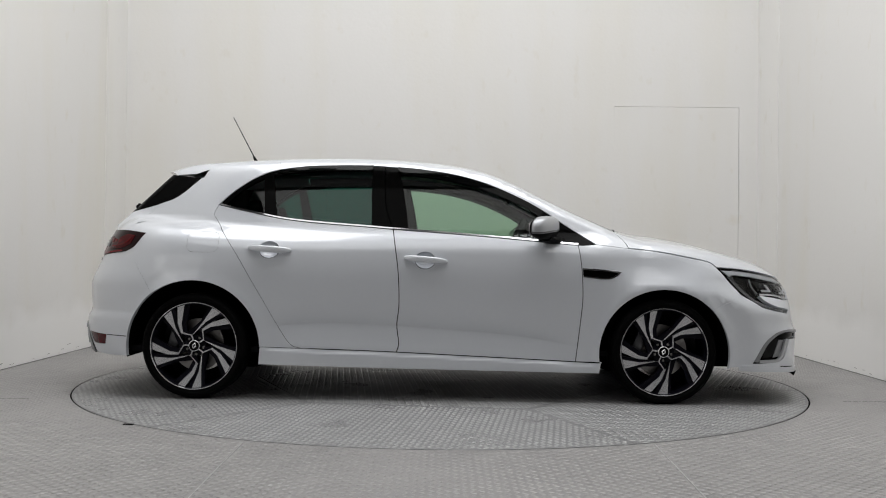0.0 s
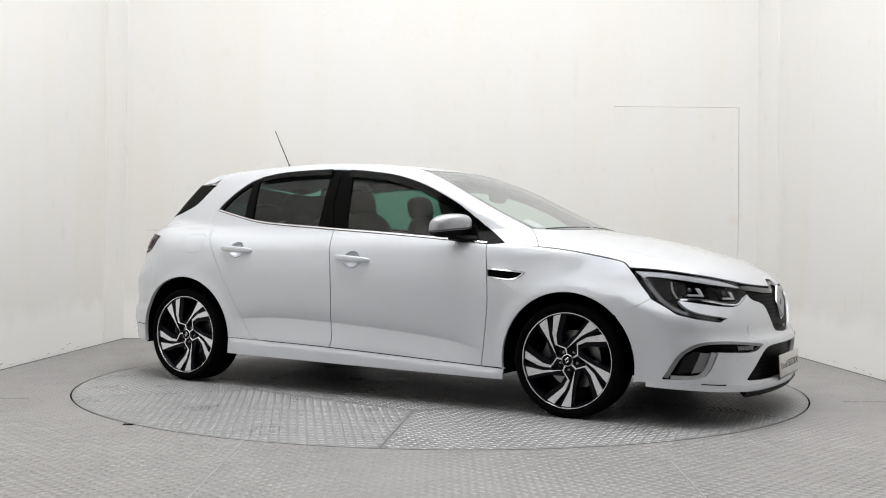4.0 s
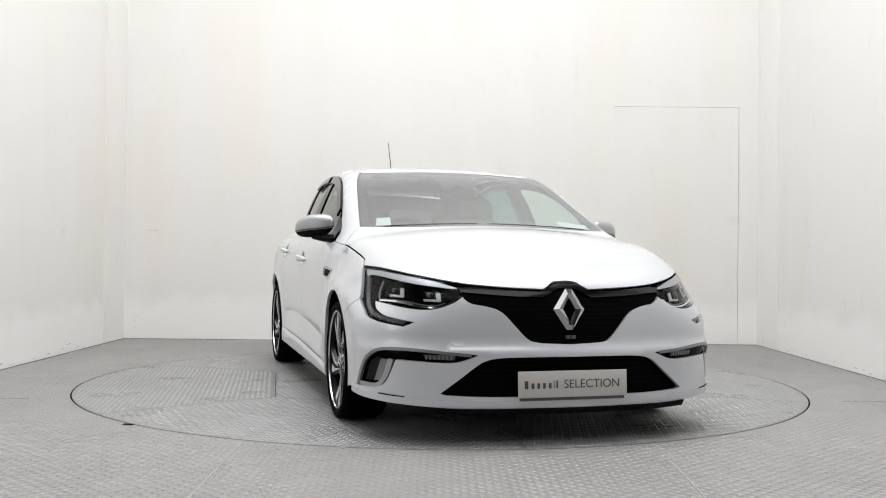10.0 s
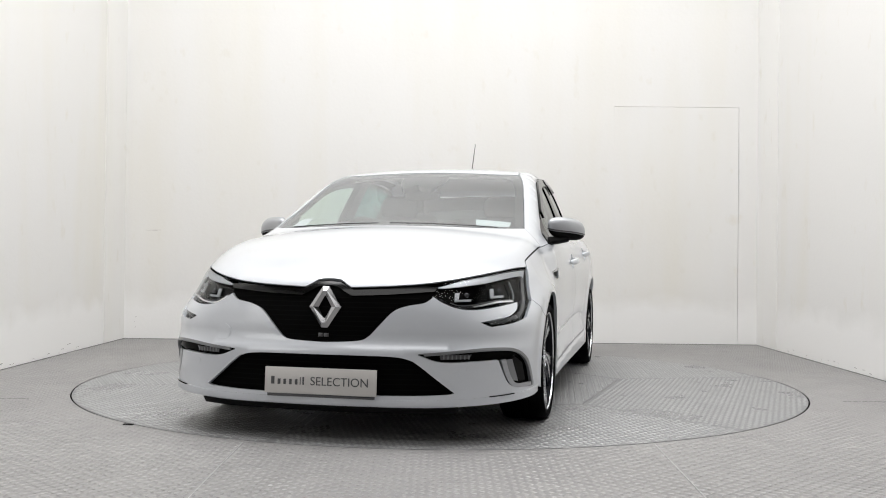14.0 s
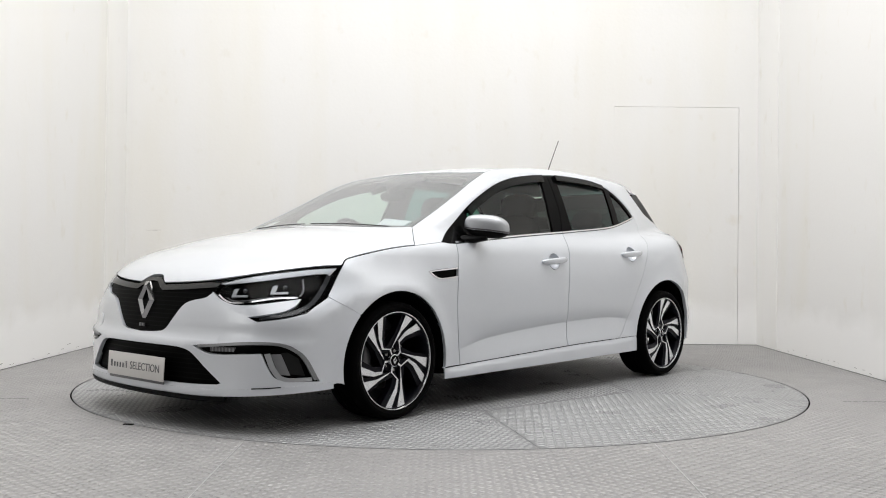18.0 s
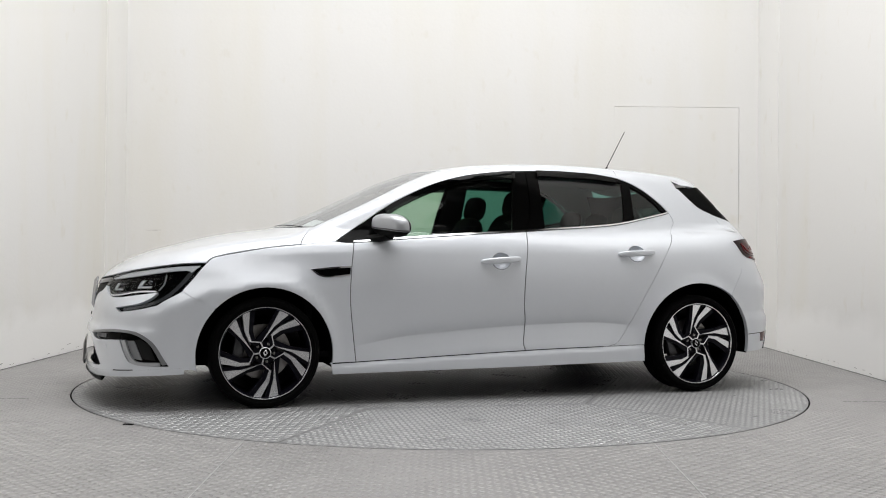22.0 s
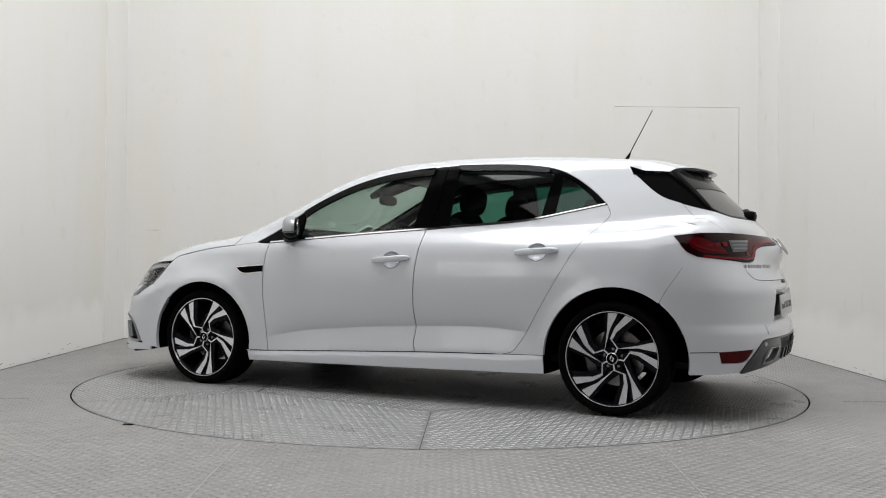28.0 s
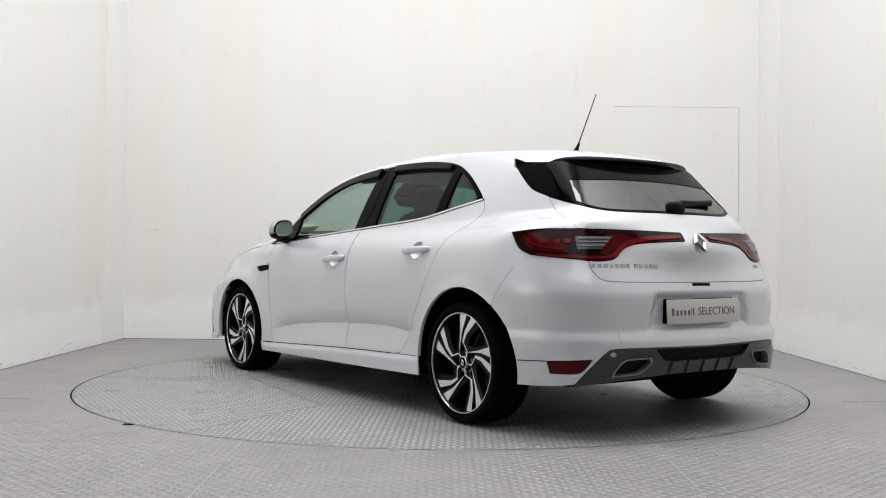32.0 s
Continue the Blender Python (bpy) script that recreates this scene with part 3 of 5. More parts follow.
flipy = lambda c: np.array(c)[::-1] * (1, -1)
HOOD_BACK = to("hood", "top", crv([(1.062, -0.722), (1.10, -0.64), (1.155, -0.48), (1.20, -0.25), (1.215, 0), (1.20, 0.25), (1.155, 0.48), (1.10, 0.64), (1.062, 0.722)]))
panel("bonnet", "hood", ring(HOOD_BASE, HOOD_SIDE, HOOD_NOSE, HOOD_PEAK, flipy(HOOD_NOSE), flipy(HOOD_SIDE), flipy(HOOD_BASE), HOOD_BACK), PAINT, car, gap=0.003)
panel("scuttle", "top", ring(COWL, crv([(1.13, -0.70), (1.20, -0.5), (1.245, -0.25), (1.26, 0), (1.245, 0.25), (1.20, 0.5), (1.13, 0.70)])), TRIM, car, off=-0.015, depth=0.01, gap=0, label="black plastic scuttle below the windscreen")
N = lambda c: to("nose", "side", c)
LAMP_OUT = crv([(0.74, 0.773), (0.72, 0.707), (0.695, 0.63), (0.64, 0.552)])
wing = ring(N(DOOR_F), N([(0.841, 0.234), (0.99, 0.232)]), N(arc(ARCH_F, RF, 188, 45)), crv([(0.815, 0.535), (0.77, 0.572), (0.70, 0.625)]), crv([(0.70, 0.64), (0.72, 0.707), (0.74, 0.773)]),
            to("nose", "hood", HOOD_SIDE[::-1]), N([(1.144, 0.881), (1.05, 0.892), (0.96, 0.902)]), N(clip(BELT, 0.96, 0.855)))
VENT = N(ring(crv([(1.095, 0.744), (0.98, 0.757), (0.878, 0.763)]), [(0.882, 0.717)], crv([(0.882, 0.717), (1.0, 0.706), (1.05, 0.714), (1.095, 0.744)])))
wg = both("front_wing", "nose", wing, PAINT, car, holes=[VENT])
both("vent_insert", "nose", VENT, MESH, wg, gap=0.001, off=-0.010, depth=0, label="black vent insert")
both("vent_trim", "nose", ring(N(crv([(1.10, 0.744), (0.98, 0.758), (0.878, 0.765)])), N(crv([(0.878, 0.757), (0.98, 0.750), (1.08, 0.741)]))), CHROME, wg, gap=0, off=0.003, depth=0.008, label="thin chrome vent trim")

both("vent_trim", "nose", ring(N(crv([(1.098, 0.744), (1.055, 0.712), (1.0, 0.703), (0.885, 0.714)])), N(crv([(0.885, 0.720), (1.0, 0.709), (1.048, 0.717), (1.088, 0.744)]))), CHROME, wg, gap=0, off=0.003, depth=0.008, label="thin chrome vent trim")

# nose: bumper, grille, lamps
HOOK = [(0.64, 0.552), (0.58, 0.530), (0.50, 0.514)]
HOOK_IN = [(0.47, 0.532), (0.53, 0.546), (0.575, 0.560), (0.607, 0.587), (0.62, 0.620)]
LAMP_LOW = [(0.62, 0.620), (0.55, 0.605), (0.47, 0.590), (0.41, 0.592), (0.36, 0.617), (0.325, 0.650)]
GRILLE_LOW = [(0.325, 0.640), (0.30, 0.618), (0.25, 0.604), (0.21, 0.580), (0.17, 0.520), (0.135, 0.466), (0.10, 0.448), (0.0, 0.440)]
lamp = ring(crv(LAMP_OUT), crv(HOOK), crv(HOOK_IN), crv(LAMP_LOW), crv([(0.325, 0.650), (0.35, 0.697)]), crv([(0.36, 0.706), (0.39, 0.713), (0.50, 0.738), (0.64, 0.764), (0.74, 0.773)]))
half = [crv(HOOK), crv(HOOK_IN), crv(LAMP_LOW), crv(GRILLE_LOW)]
arch_nose = N(arc(ARCH_F, RF, 45, -12))
LIP_T = [(0.738, 0.2145), (0.70, 0.211), (0.62, 0.205), (0.45, 0.190), (0.30, 0.180), (0.0, 0.180)]
left = ring(crv([(0.815, 0.535), (0.77, 0.572), (0.70, 0.625)]), [(0.66, 0.58)], *half)
low = ring(crv(LIP_T)[::-1][0:], N([(1.705, 0.21)]), arch_nose[::-1])
bump = np.vstack([left, mirror(left)[1:], mirror(low)[1:-1], low[1:-1]])
INTAKE_T = [(0.385, 0.226), (0.33, 0.290), (0.29, 0.338), (0.26, 0.366), (0.21, 0.380), (0.1, 0.383), (0.0, 0.383)]
INTAKE_B = [(0.0, 0.213), (0.17, 0.213), (0.28, 0.215), (0.385, 0.222)]
it, ib = crv(INTAKE_T), crv(INTAKE_B)
intake = np.vstack([it, mirror(it)[1:], mirror(ib)[1:], ib[1:-1]])
FOG = ring(crv([(0.68, 0.237), (0.645, 0.340), (0.62, 0.382), (0.585, 0.410), (0.53, 0.420), (0.46, 0.417), (0.285, 0.393)]), crv([(0.285, 0.392), (0.35, 0.362), (0.46, 0.366), (0.515, 0.370)]),
           crv([(0.52, 0.368), (0.54, 0.300), (0.56, 0.258), (0.60, 0.240)]), [(0.68, 0.236)])
fb = panel("front_bumper", "nose", bump, PAINT, car, holes=[intake, FOG, mirror(FOG)], gap=0.002, depth=0.02, res=0.03)
panel("lower_grille", "nose", intake, MESH, fb, off=-0.035, gap=-0.02, depth=0, label="black honeycomb lower grille")
gl = crv(GRILLE_LOW)
top_half = np.array([(0.35, 0.692), (0.30, 0.694), (0.19, 0.682), (0.08, 0.675), (0.055, 0.693), (0.035, 0.709), (0.0, 0.713)])
upper = np.vstack([gl[::-1], top_half, mirror(top_half)[1:], mirror(gl[::-1])[1:-1]])
grille = panel("radiator_grille", "nose", upper, MESH, car, off=-0.012, gap=0.001, depth=0.015, label="black radiator grille")
strip = np.array([(0.345, 0.688), (0.30, 0.690), (0.19, 0.678), (0.085, 0.671), (0.06, 0.688), (0.038, 0.704), (0.0, 0.708)])
strip2 = np.array([(0.0, 0.690), (0.03, 0.686), (0.05, 0.668), (0.08, 0.645), (0.19, 0.652), (0.335, 0.668)])
panel("grille_bar", "nose", np.vstack([strip, mirror(strip)[1:], mirror(strip2), strip2[1:]]), GLOSS, grille, off=-0.002, gap=0, depth=0.01, label="gloss black upper grille bar")


def slats(chart, z0, z1, step_z, half, depth_off, parent):
    """Thin level slats behind an opening, half giving the half width at a height."""
    for z in np.arange(z0, z1, step_z):
        u = half(z)
        ribbon("slat", chart, [(a, z) for a in np.linspace(-u, u, 30)], 0.004, SLAT, [parent], depth_off, "", (1,))


slats("nose", 0.470, 0.640, 0.021, lambda z: np.interp(z, [0.45, 0.47, 0.52, 0.58, 0.61, 0.65], [0.09, 0.125, 0.16, 0.20, 0.26, 0.30]), -0.009, grille)
slats("nose", 0.235, 0.375, 0.022, lambda z: np.interp(z, [0.22, 0.29, 0.34, 0.38], [0.37, 0.315, 0.275, 0.20]), -0.031, fb)


def blob(rx, ry, rz, e=0.75, n=28, mcut=None):
    """A rounded box: a sphere squared off by e."""
    bm = bmesh.new()
    f = lambda v: math.copysign(abs(v) ** e, v)
    rows = []
    for i in range(n // 2 + 1):
        t = math.pi * (i / (n // 2) - 0.5)
        rows.append([bm.verts.new((rx * f(math.cos(t)) * f(math.cos(2 * math.pi * k / n)), ry * f(math.cos(t)) * f(math.sin(2 * math.pi * k / n)), rz * f(math.sin(t)))) for k in range(n)])
    for a, b in zip(rows, rows[1:]):
        for k in range(n):
            bm.faces.new((a[k], a[(k + 1) % n], b[(k + 1) % n], b[k]))
    bmesh.ops.remove_doubles(bm, verts=bm.verts, dist=1e-5)
    bmesh.ops.recalc_face_normals(bm, faces=bm.faces)
    return bm


# headlamps
def line_panel(name, chart, pts, width, material, parent, **kw):
    """A narrow strip along a curve of a chart."""
    c = crv(pts)
    d = np.gradient(c, axis=0)
    n = np.c_[-d[:, 1], d[:, 0]] / np.maximum(np.hypot(d[:, 0], d[:, 1]), 1e-9)[:, None] * width / 2
    return both(name, chart, np.vstack([c + n, (c - n)[::-1]]), material, parent, gap=0, **kw)


hl = both("headlamp", "nose", lamp, BLACK, car, off=-0.028, gap=-0.012, depth=0, label="dark headlamp housing with silver details")
both("headlamp_lens", "nose", lamp, LENS, hl, off=-0.001, gap=0.002, depth=0.012, label="clear headlamp lens")
both("brow_strip", "nose", ring(crv([(0.34, 0.688), (0.456, 0.728), (0.61, 0.756), (0.722, 0.766)]), crv([(0.70, 0.728), (0.68, 0.738), (0.607, 0.729), (0.484, 0.704), (0.362, 0.686)])), SATIN, hl, off=-0.010, gap=0, depth=0.004, label="satin silver brow strip")
line_panel("light_guide", "nose", [(0.607, 0.626), (0.56, 0.625), (0.522, 0.620), (0.455, 0.604), (0.404, 0.600), (0.375, 0.612), (0.35, 0.635)], 0.007, CHROME, hl, off=-0.008, depth=0.006)
line_panel("guide_edge", "nose", [(0.60, 0.634), (0.52, 0.629), (0.455, 0.614), (0.41, 0.610), (0.38, 0.622)], 0.004, DARKSILVER, hl, off=-0.012, depth=0.004)
line_panel("guide_edge", "nose", [(0.612, 0.712), (0.619, 0.665), (0.612, 0.634)], 0.004, GREYSATIN, hl, off=-0.010, depth=0.006)
line_panel("hook_strip", "nose", [(0.603, 0.612), (0.585, 0.585), (0.567, 0.571), (0.506, 0.551), (0.465, 0.541)], 0.005, SATIN, hl, off=-0.009, depth=0.006)
line_panel("daylight_guide", "nose", [(0.700, 0.735), (0.680, 0.670), (0.656, 0.610), (0.622, 0.572), (0.57, 0.549), (0.50, 0.531)], 0.017, GUIDE, hl, off=-0.014, depth=0.008, label="unlit grey daylight guide")
for u, z in ((0.430, 0.655), (0.555, 0.672)):
    both("lamp_module", "nose", ring([(u - 0.034, z - 0.026), (u + 0.030, z - 0.022), (u + 0.036, z + 0.026), (u - 0.030, z + 0.020)]), BLACK, hl, off=-0.020, gap=0, depth=0.01, label="black lamp module")
    both("module_frame", "nose", ring([(u - 0.036, z - 0.028), (u + 0.018, z - 0.025), (u + 0.020, z - 0.016), (u - 0.022, z - 0.018), (u - 0.017, z + 0.014), (u - 0.032, z + 0.012)]), SATIN, hl, off=-0.015, gap=0, depth=0.006, label="satin module frame")
    c = lift("nose", [(u + 0.006, z + 0.004)])
    c = (c - normals(c) * 0.020)[0]
    for k, side in enumerate((1, -1)):
        part("projector_lens", blob(0.013, 0.013, 0.013, 1.0, 20), LENSBALL, hl[k], "glossy projector lens", True, Matrix.Translation((c[0], c[1] * side, c[2])))

# fog lamp slots, splitter, small cap and sensors
fog = both("fog_surround", "nose", FOG, BLACK, fb, off=-0.022, gap=-0.004, depth=0, label="dark grey fog lamp surround")
both("fog_lamp", "nose", ring(crv([(0.60, 0.398), (0.53, 0.410), (0.46, 0.408), (0.31, 0.391)]), crv([(0.355, 0.371), (0.46, 0.376), (0.54, 0.380), (0.60, 0.385)])), BLACK, fog, off=-0.010, gap=0, depth=0.01, label="dark glossy fog lamp strip")
both("fog_lens", "nose", ring([(0.438, 0.394), (0.345, 0.391), (0.348, 0.371), (0.430, 0.375)]), DARKSILVER, fog, off=-0.006, gap=0, depth=0.004, label="ribbed clear fog lens")
for k in range(7):
    both("lens_rib", "nose", ring([(0.355 + 0.012 * k, 0.391), (0.359 + 0.012 * k, 0.391), (0.359 + 0.012 * k, 0.373), (0.355 + 0.012 * k, 0.373)]), GREYSATIN, fog, off=-0.0045, gap=0, depth=0.003)
line_panel("fog_trim", "nose", [(0.672, 0.243), (0.640, 0.342), (0.61, 0.385), (0.575, 0.408), (0.53, 0.415), (0.46, 0.413), (0.36, 0.400), (0.30, 0.393)], 0.013, GREYSATIN, fog, off=0.003, depth=0.012)
both("fog_duct", "nose", ring([(0.645, 0.262), (0.625, 0.345), (0.595, 0.372), (0.575, 0.370), (0.60, 0.272)]), GAP, fog, off=-0.016, gap=0, depth=0.004, label="black air duct")
both("duct_wall", "nose", ring([(0.575, 0.366), (0.545, 0.364), (0.568, 0.272), (0.602, 0.266)]), GREYSATIN, fog, off=-0.012, gap=0, depth=0.004, label="grey duct wall")
line_panel("fog_trim", "nose", [(0.535, 0.368), (0.555, 0.290), (0.585, 0.250), (0.660, 0.246)], 0.017, SATIN, fog, off=0.001, depth=0.012)
both("sensor", "nose", ring([(0.432 + 0.011 * math.cos(a), 0.330 + 0.013 * math.sin(a)) for a in np.linspace(0, 6.0, 12)]), PAINT, fb, off=0.0015, gap=0, depth=0.003)
panel("towing_eye_cover", "nose", ring([(-0.34 + 0.028 * math.cos(a), 0.468 + 0.036 * math.sin(a)) for a in np.linspace(0, 6.1, 24)]), PAINT, fb, off=0.0022, gap=0, depth=0.003)
SPL = np.array([(0.70, 0.202), (0.62, 0.196), (0.45, 0.181), (0.30, 0.172), (0.0, 0.172)])
SPC = np.array([(0.40, 0.176), (0.30, 0.172), (0.15, 0.172), (0.0, 0.172)])
spt, spb = crv(SPC - (0, 0.010)), crv(SPC - (0, 0.030))
panel("front_splitter", "nose", np.vstack([spt, mirror(spt)[1:], (spb * (-1, 1)), spb[::-1][1:]]), TRIM, fb, off=0.010, gap=0, depth=0.055, label="black lower splitter")
LIPC = np.vstack([[(0.722, 0.2045)], SPL])
lt, lb = crv(LIPC + (0, 0.022)), crv(LIPC - (0, 0.010))
panel("bumper_lip", "nose", np.vstack([lt, mirror(lt)[1:], lb * (-1, 1), lb[::-1][1:]]), PAINT, fb, off=0.0035, gap=0, depth=0.012)
line = crv([(0.575, 0.217), (0.53, 0.213), (0.49, 0.210)])
both("lip_slot", "nose", np.vstack([line, (line - (0, 0.0045))[::-1]]), GAP_BLACK, fb, off=0.005, gap=0, depth=0.003, label="black slot")


def diamond(w, h, bar, thick, x):
    """A plain upright rhombus frame facing along +x."""
    o = [(w / 2, 0), (w * 0.10, h / 2), (-w * 0.10, h / 2), (-w / 2, 0), (-w * 0.10, -h / 2), (w * 0.10, -h / 2)]
    i = [(w * 0.20, 0), (w * 0.02, h * 0.27), (-w * 0.02, h * 0.27), (-w * 0.20, 0), (-w * 0.02, -h * 0.27), (w * 0.02, -h * 0.27)]
    mid = [((a + c) / 2, (b + d) / 2) for (a, b), (c, d) in zip(o, i)]
    bm = bmesh.new()
    rows = [[bm.verts.new((x + dx, a, b)) for a, b in pts] for pts, dx in ((o, 0), (o, thick * 0.35), (mid, thick), (i, thick * 0.5), (i, 0))]
    for r0, r1 in zip(rows, rows[1:]):
        for k in range(6):
            bm.faces.new((r0[k], r0[(k + 1) % 6], r1[(k + 1) % 6], r1[k]))
    bmesh.ops.recalc_face_normals(bm, faces=bm.faces)
    return bm


part("badge", diamond(0.150, 0.184, 0.03, 0.022, 0), DARKCHROME, grille, "chrome diamond badge", False, pose(2.215, 0, 0.592, 0, -6))
part("badge_bars", merge(box(0.006, 0.022, 0.016, (0, 0.013, 0), 0.001), box(0.006, 0.020, 0.016, (0, -0.013, 0), 0.001)), DARKSILVER, grille, "", True, pose(2.243, 0, 0.470, 0, -4))


def text_mesh(words, size, material, parent, m, name="lettering"):
    cu = bpy.data.curves.new("tmp", "FONT")
    cu.body, cu.size, cu.align_x, cu.align_y, cu.extrude = words, size, "LEFT", "CENTER", 0.0006
    ob = bpy.data.objects.new("tmp", cu)
    scene.collection.objects.link(ob)
    bpy.context.view_layer.update()
    me = bpy.data.meshes.new_from_object(ob.evaluated_get(bpy.context.evaluated_depsgraph_get()))
    bpy.data.objects.remove(ob)
    me.materials.clear()
    me.materials.append(material)
    t = new(name, me)
    t.parent, t.matrix_basis = parent, m
    return t


def number_plate(m):
    """A white dealer plate facing -y of its own space, with a printed word and a bar."""
    ob = part("number_plate", box(0.52, 0.006, 0.116, (0, 0, 0), 0.0025), PLATE, car, "white dealer show plate with dark print", True, m)
    text_mesh("SELECTION", 0.053, INK, ob, pose(-0.046, -0.0036, -0.002, 90))
    for i, (w, x) in enumerate([(0.026, -0.222), (0.022, -0.192), (0.020, -0.165), (0.020, -0.138), (0.020, -0.111), (0.006, -0.092), (0.012, -0.078)]):
        h = 0.034 if i in (0, 5, 6) else 0.024
        part("print_bar", box(w * 0.62, 0.0012, h, (x, -0.0036, (h - 0.034) / 2 - 0.001), 0.0003, 1), INK, ob, "", False)
    return ob


number_plate(pose(2.277, 0, 0.267, 0, 0, 90) @ pose(0, 0, 0, -3))
part("plate_holder", box(0.010, 0.50, 0.016, (2.272, 0, 0.203), 0.003), DARKSILVER, fb)

# ---- sides below: sills; the rear quarters ----
both("sill", "side", ring([(0.985, 0.229)], clip(SILL, 0.841, -0.66), [(-0.72, 0.2935), (-0.955, 0.300)], [(-0.962, 0.198), (0.0, 0.180), (0.975, 0.168)]), PAINT, car, depth=0.008, res=0.014)
R = lambda c: to("rear", "side", c)
FLAP = R(ring([(-1.29 - 0.09 * math.copysign(abs(math.cos(a)) ** 0.45, math.cos(a)) * 1.0, 0.893 + 0.060 * math.copysign(abs(math.sin(a)) ** 0.45, math.sin(a))) for a in np.linspace(0, 6.2, 40)]))
TAIL_OUT = crv([(0.68, 0.836), (0.72, 0.867), (0.75, 0.942)])
TAIL_TOP = crv([(0.75, 0.942), (0.64, 0.958), (0.505, 0.961)])
GATE_UP = crv([(0.505, 0.961), (0.56, 1.038), (0.59, 1.12)])
BLADE = crv([(0.59, 1.12), (0.67, 1.168), (0.75, 1.278)])
SEAM = R([(-1.577, 0.600), (-1.62, 0.68), (-1.68, 0.775), (-1.72, 0.83)])
quarter = ring(R(clip(DLO_TOP, -0.9, -1.245)), R(DOOR_R[::-1][:-8]), R([(-0.955, 0.300)]), R(arc(ARCH_R, RR, 2, 127)), SEAM[:-1], TAIL_OUT, TAIL_TOP, GATE_UP, BLADE,
               to("rear", "top", [(-1.36, 0.585), (-1.33, ROOF_Y)]), to("rear", "top", [(x, ROOF_Y) for x in np.linspace(-1.30, -0.9, 8)]))
panel("rear_quarter", "rear", quarter, PAINT, car, gap=0.0)
qr = panel("rear_quarter", "rear", quarter, PAINT, car, side=-1, gap=0.0, holes=[FLAP])
panel("fuel_flap", "rear", FLAP, PAINT, qr, side=-1, gap=0.0015)

# black strips under the panel gaps: the gaps' shade put in as colour
for chart, line, w in (("side", DOOR_F, 0.007), ("side", clip(SILL, 0.84, -0.66), 0.007), ("hood", HOOD_SIDE, 0.006), ("hood", HOOD_BASE, 0.006), ("hood", HOOD_NOSE, 0.009)):
    ribbon("seam", chart, line, w + 0.004, GAP_BLACK, fd)
for line in (DOOR_M, DOOR_R[:-6]):
    ribbon("seam", "side", line, 0.011, GAP_BLACK, rd)
ribbon("wing_edge", "nose", crv([(0.815, 0.535), (0.77, 0.572), (0.70, 0.625)]), 0.008, PAINT, wg, -0.0022)
ribbon("seam", "rear", SEAM, 0.003, GAP_BLACK, [car, car], -0.003)

# ---- tail: gate, lamps, rear window, spoiler, bumper, diffuser ----
LAMP_B = crv([(0.48, 0.811), (0.43, 0.810), (0.38, 0.822), (0.335, 0.870), (0.27, 0.893), (0.15, 0.903), (0.068, 0.908)])
LAMP_T = crv([(0.055, 0.950), (0.30, 0.957), (0.505, 0.961)])
GATE_LOW = crv([(0.0, 0.712), (0.20, 0.713), (0.37, 0.715), (0.435, 0.724), (0.465, 0.757), (0.48, 0.811)])
WIN_B = crv([(0.59, 1.12), (0.48, 1.075), (0.35, 1.050), (0.13, 1.047), (0.0, 1.047)])
gate_half = ring(GATE_LOW, LAMP_B, LAMP_T, GATE_UP, WIN_B)
gate = panel("tailgate", "rear", np.vstack([gate_half, mirror(gate_half)[1:-1]]), PAINT, car, gap=0.002)
both("gate_frame", "rear", ring([(0.40, 0.945), (0.60, 0.945), (0.66, 1.06), (0.63, 1.13), (0.55, 1.10), (0.48, 1.02)]), PAINT, gate, off=-0.004, gap=0, depth=0)
tl_out = ring(TAIL_OUT, TAIL_TOP, LAMP_T[::-1], LAMP_B[::-1], crv([(0.48, 0.811), (0.56, 0.821), (0.68, 0.836)]))
tl = both("tail_lamp", "rear", tl_out, DARKRED, car, gap=0.001, off=0.003, depth=0.03, label="dark red tail lamp with clear reversing lamp")
both("lamp_segment", "rear", ring(crv([(0.705, 0.925), (0.655, 0.932), (0.600, 0.905), (0.560, 0.880)]), crv([(0.545, 0.846), (0.60, 0.850), (0.660, 0.858), (0.695, 0.880)])), MIDRED, tl, off=0.006, gap=0, depth=0.003, label="deep red outer lamp chamber")
both("lamp_segment", "rear", ring(crv([(0.655, 0.843), (0.55, 0.834), (0.43, 0.832), (0.385, 0.848), (0.345, 0.890), (0.25, 0.922), (0.08, 0.934)]), crv([(0.083, 0.920), (0.24, 0.905), (0.33, 0.876), (0.375, 0.832), (0.43, 0.820), (0.55, 0.823), (0.655, 0.833)])), RED, tl, off=0.006, gap=0, depth=0.003, label="bright red light guide")
both("lamp_segment", "rear", ring([(0.395, 0.935), (0.330, 0.934), (0.285, 0.915), (0.350, 0.893), (0.405, 0.842), (0.435, 0.842)]), MIDRED, tl, off=0.005, gap=0, depth=0.003, label="deep red inner chamber")
both("reversing_lamp", "rear", ring([(0.520, 0.922), (0.375, 0.924), (0.425, 0.866), (0.515, 0.860)]), DARKSILVER, tl, off=0.006, gap=0, depth=0.003, label="clear reversing lamp")
for z, u0, u1 in ((0.912, 0.512, 0.390), (0.895, 0.510, 0.402), (0.878, 0.508, 0.414)):
    line_panel("lamp_line", "rear", [(u0, z), (u1, z + 0.002)], 0.006, GREYSATIN, tl, off=0.010, depth=0.003)
line_panel("lamp_line", "rear", [(0.690, 0.912), (0.668, 0.885), (0.620, 0.868), (0.56, 0.862)], 0.006, RED, tl, off=0.009, depth=0.003)
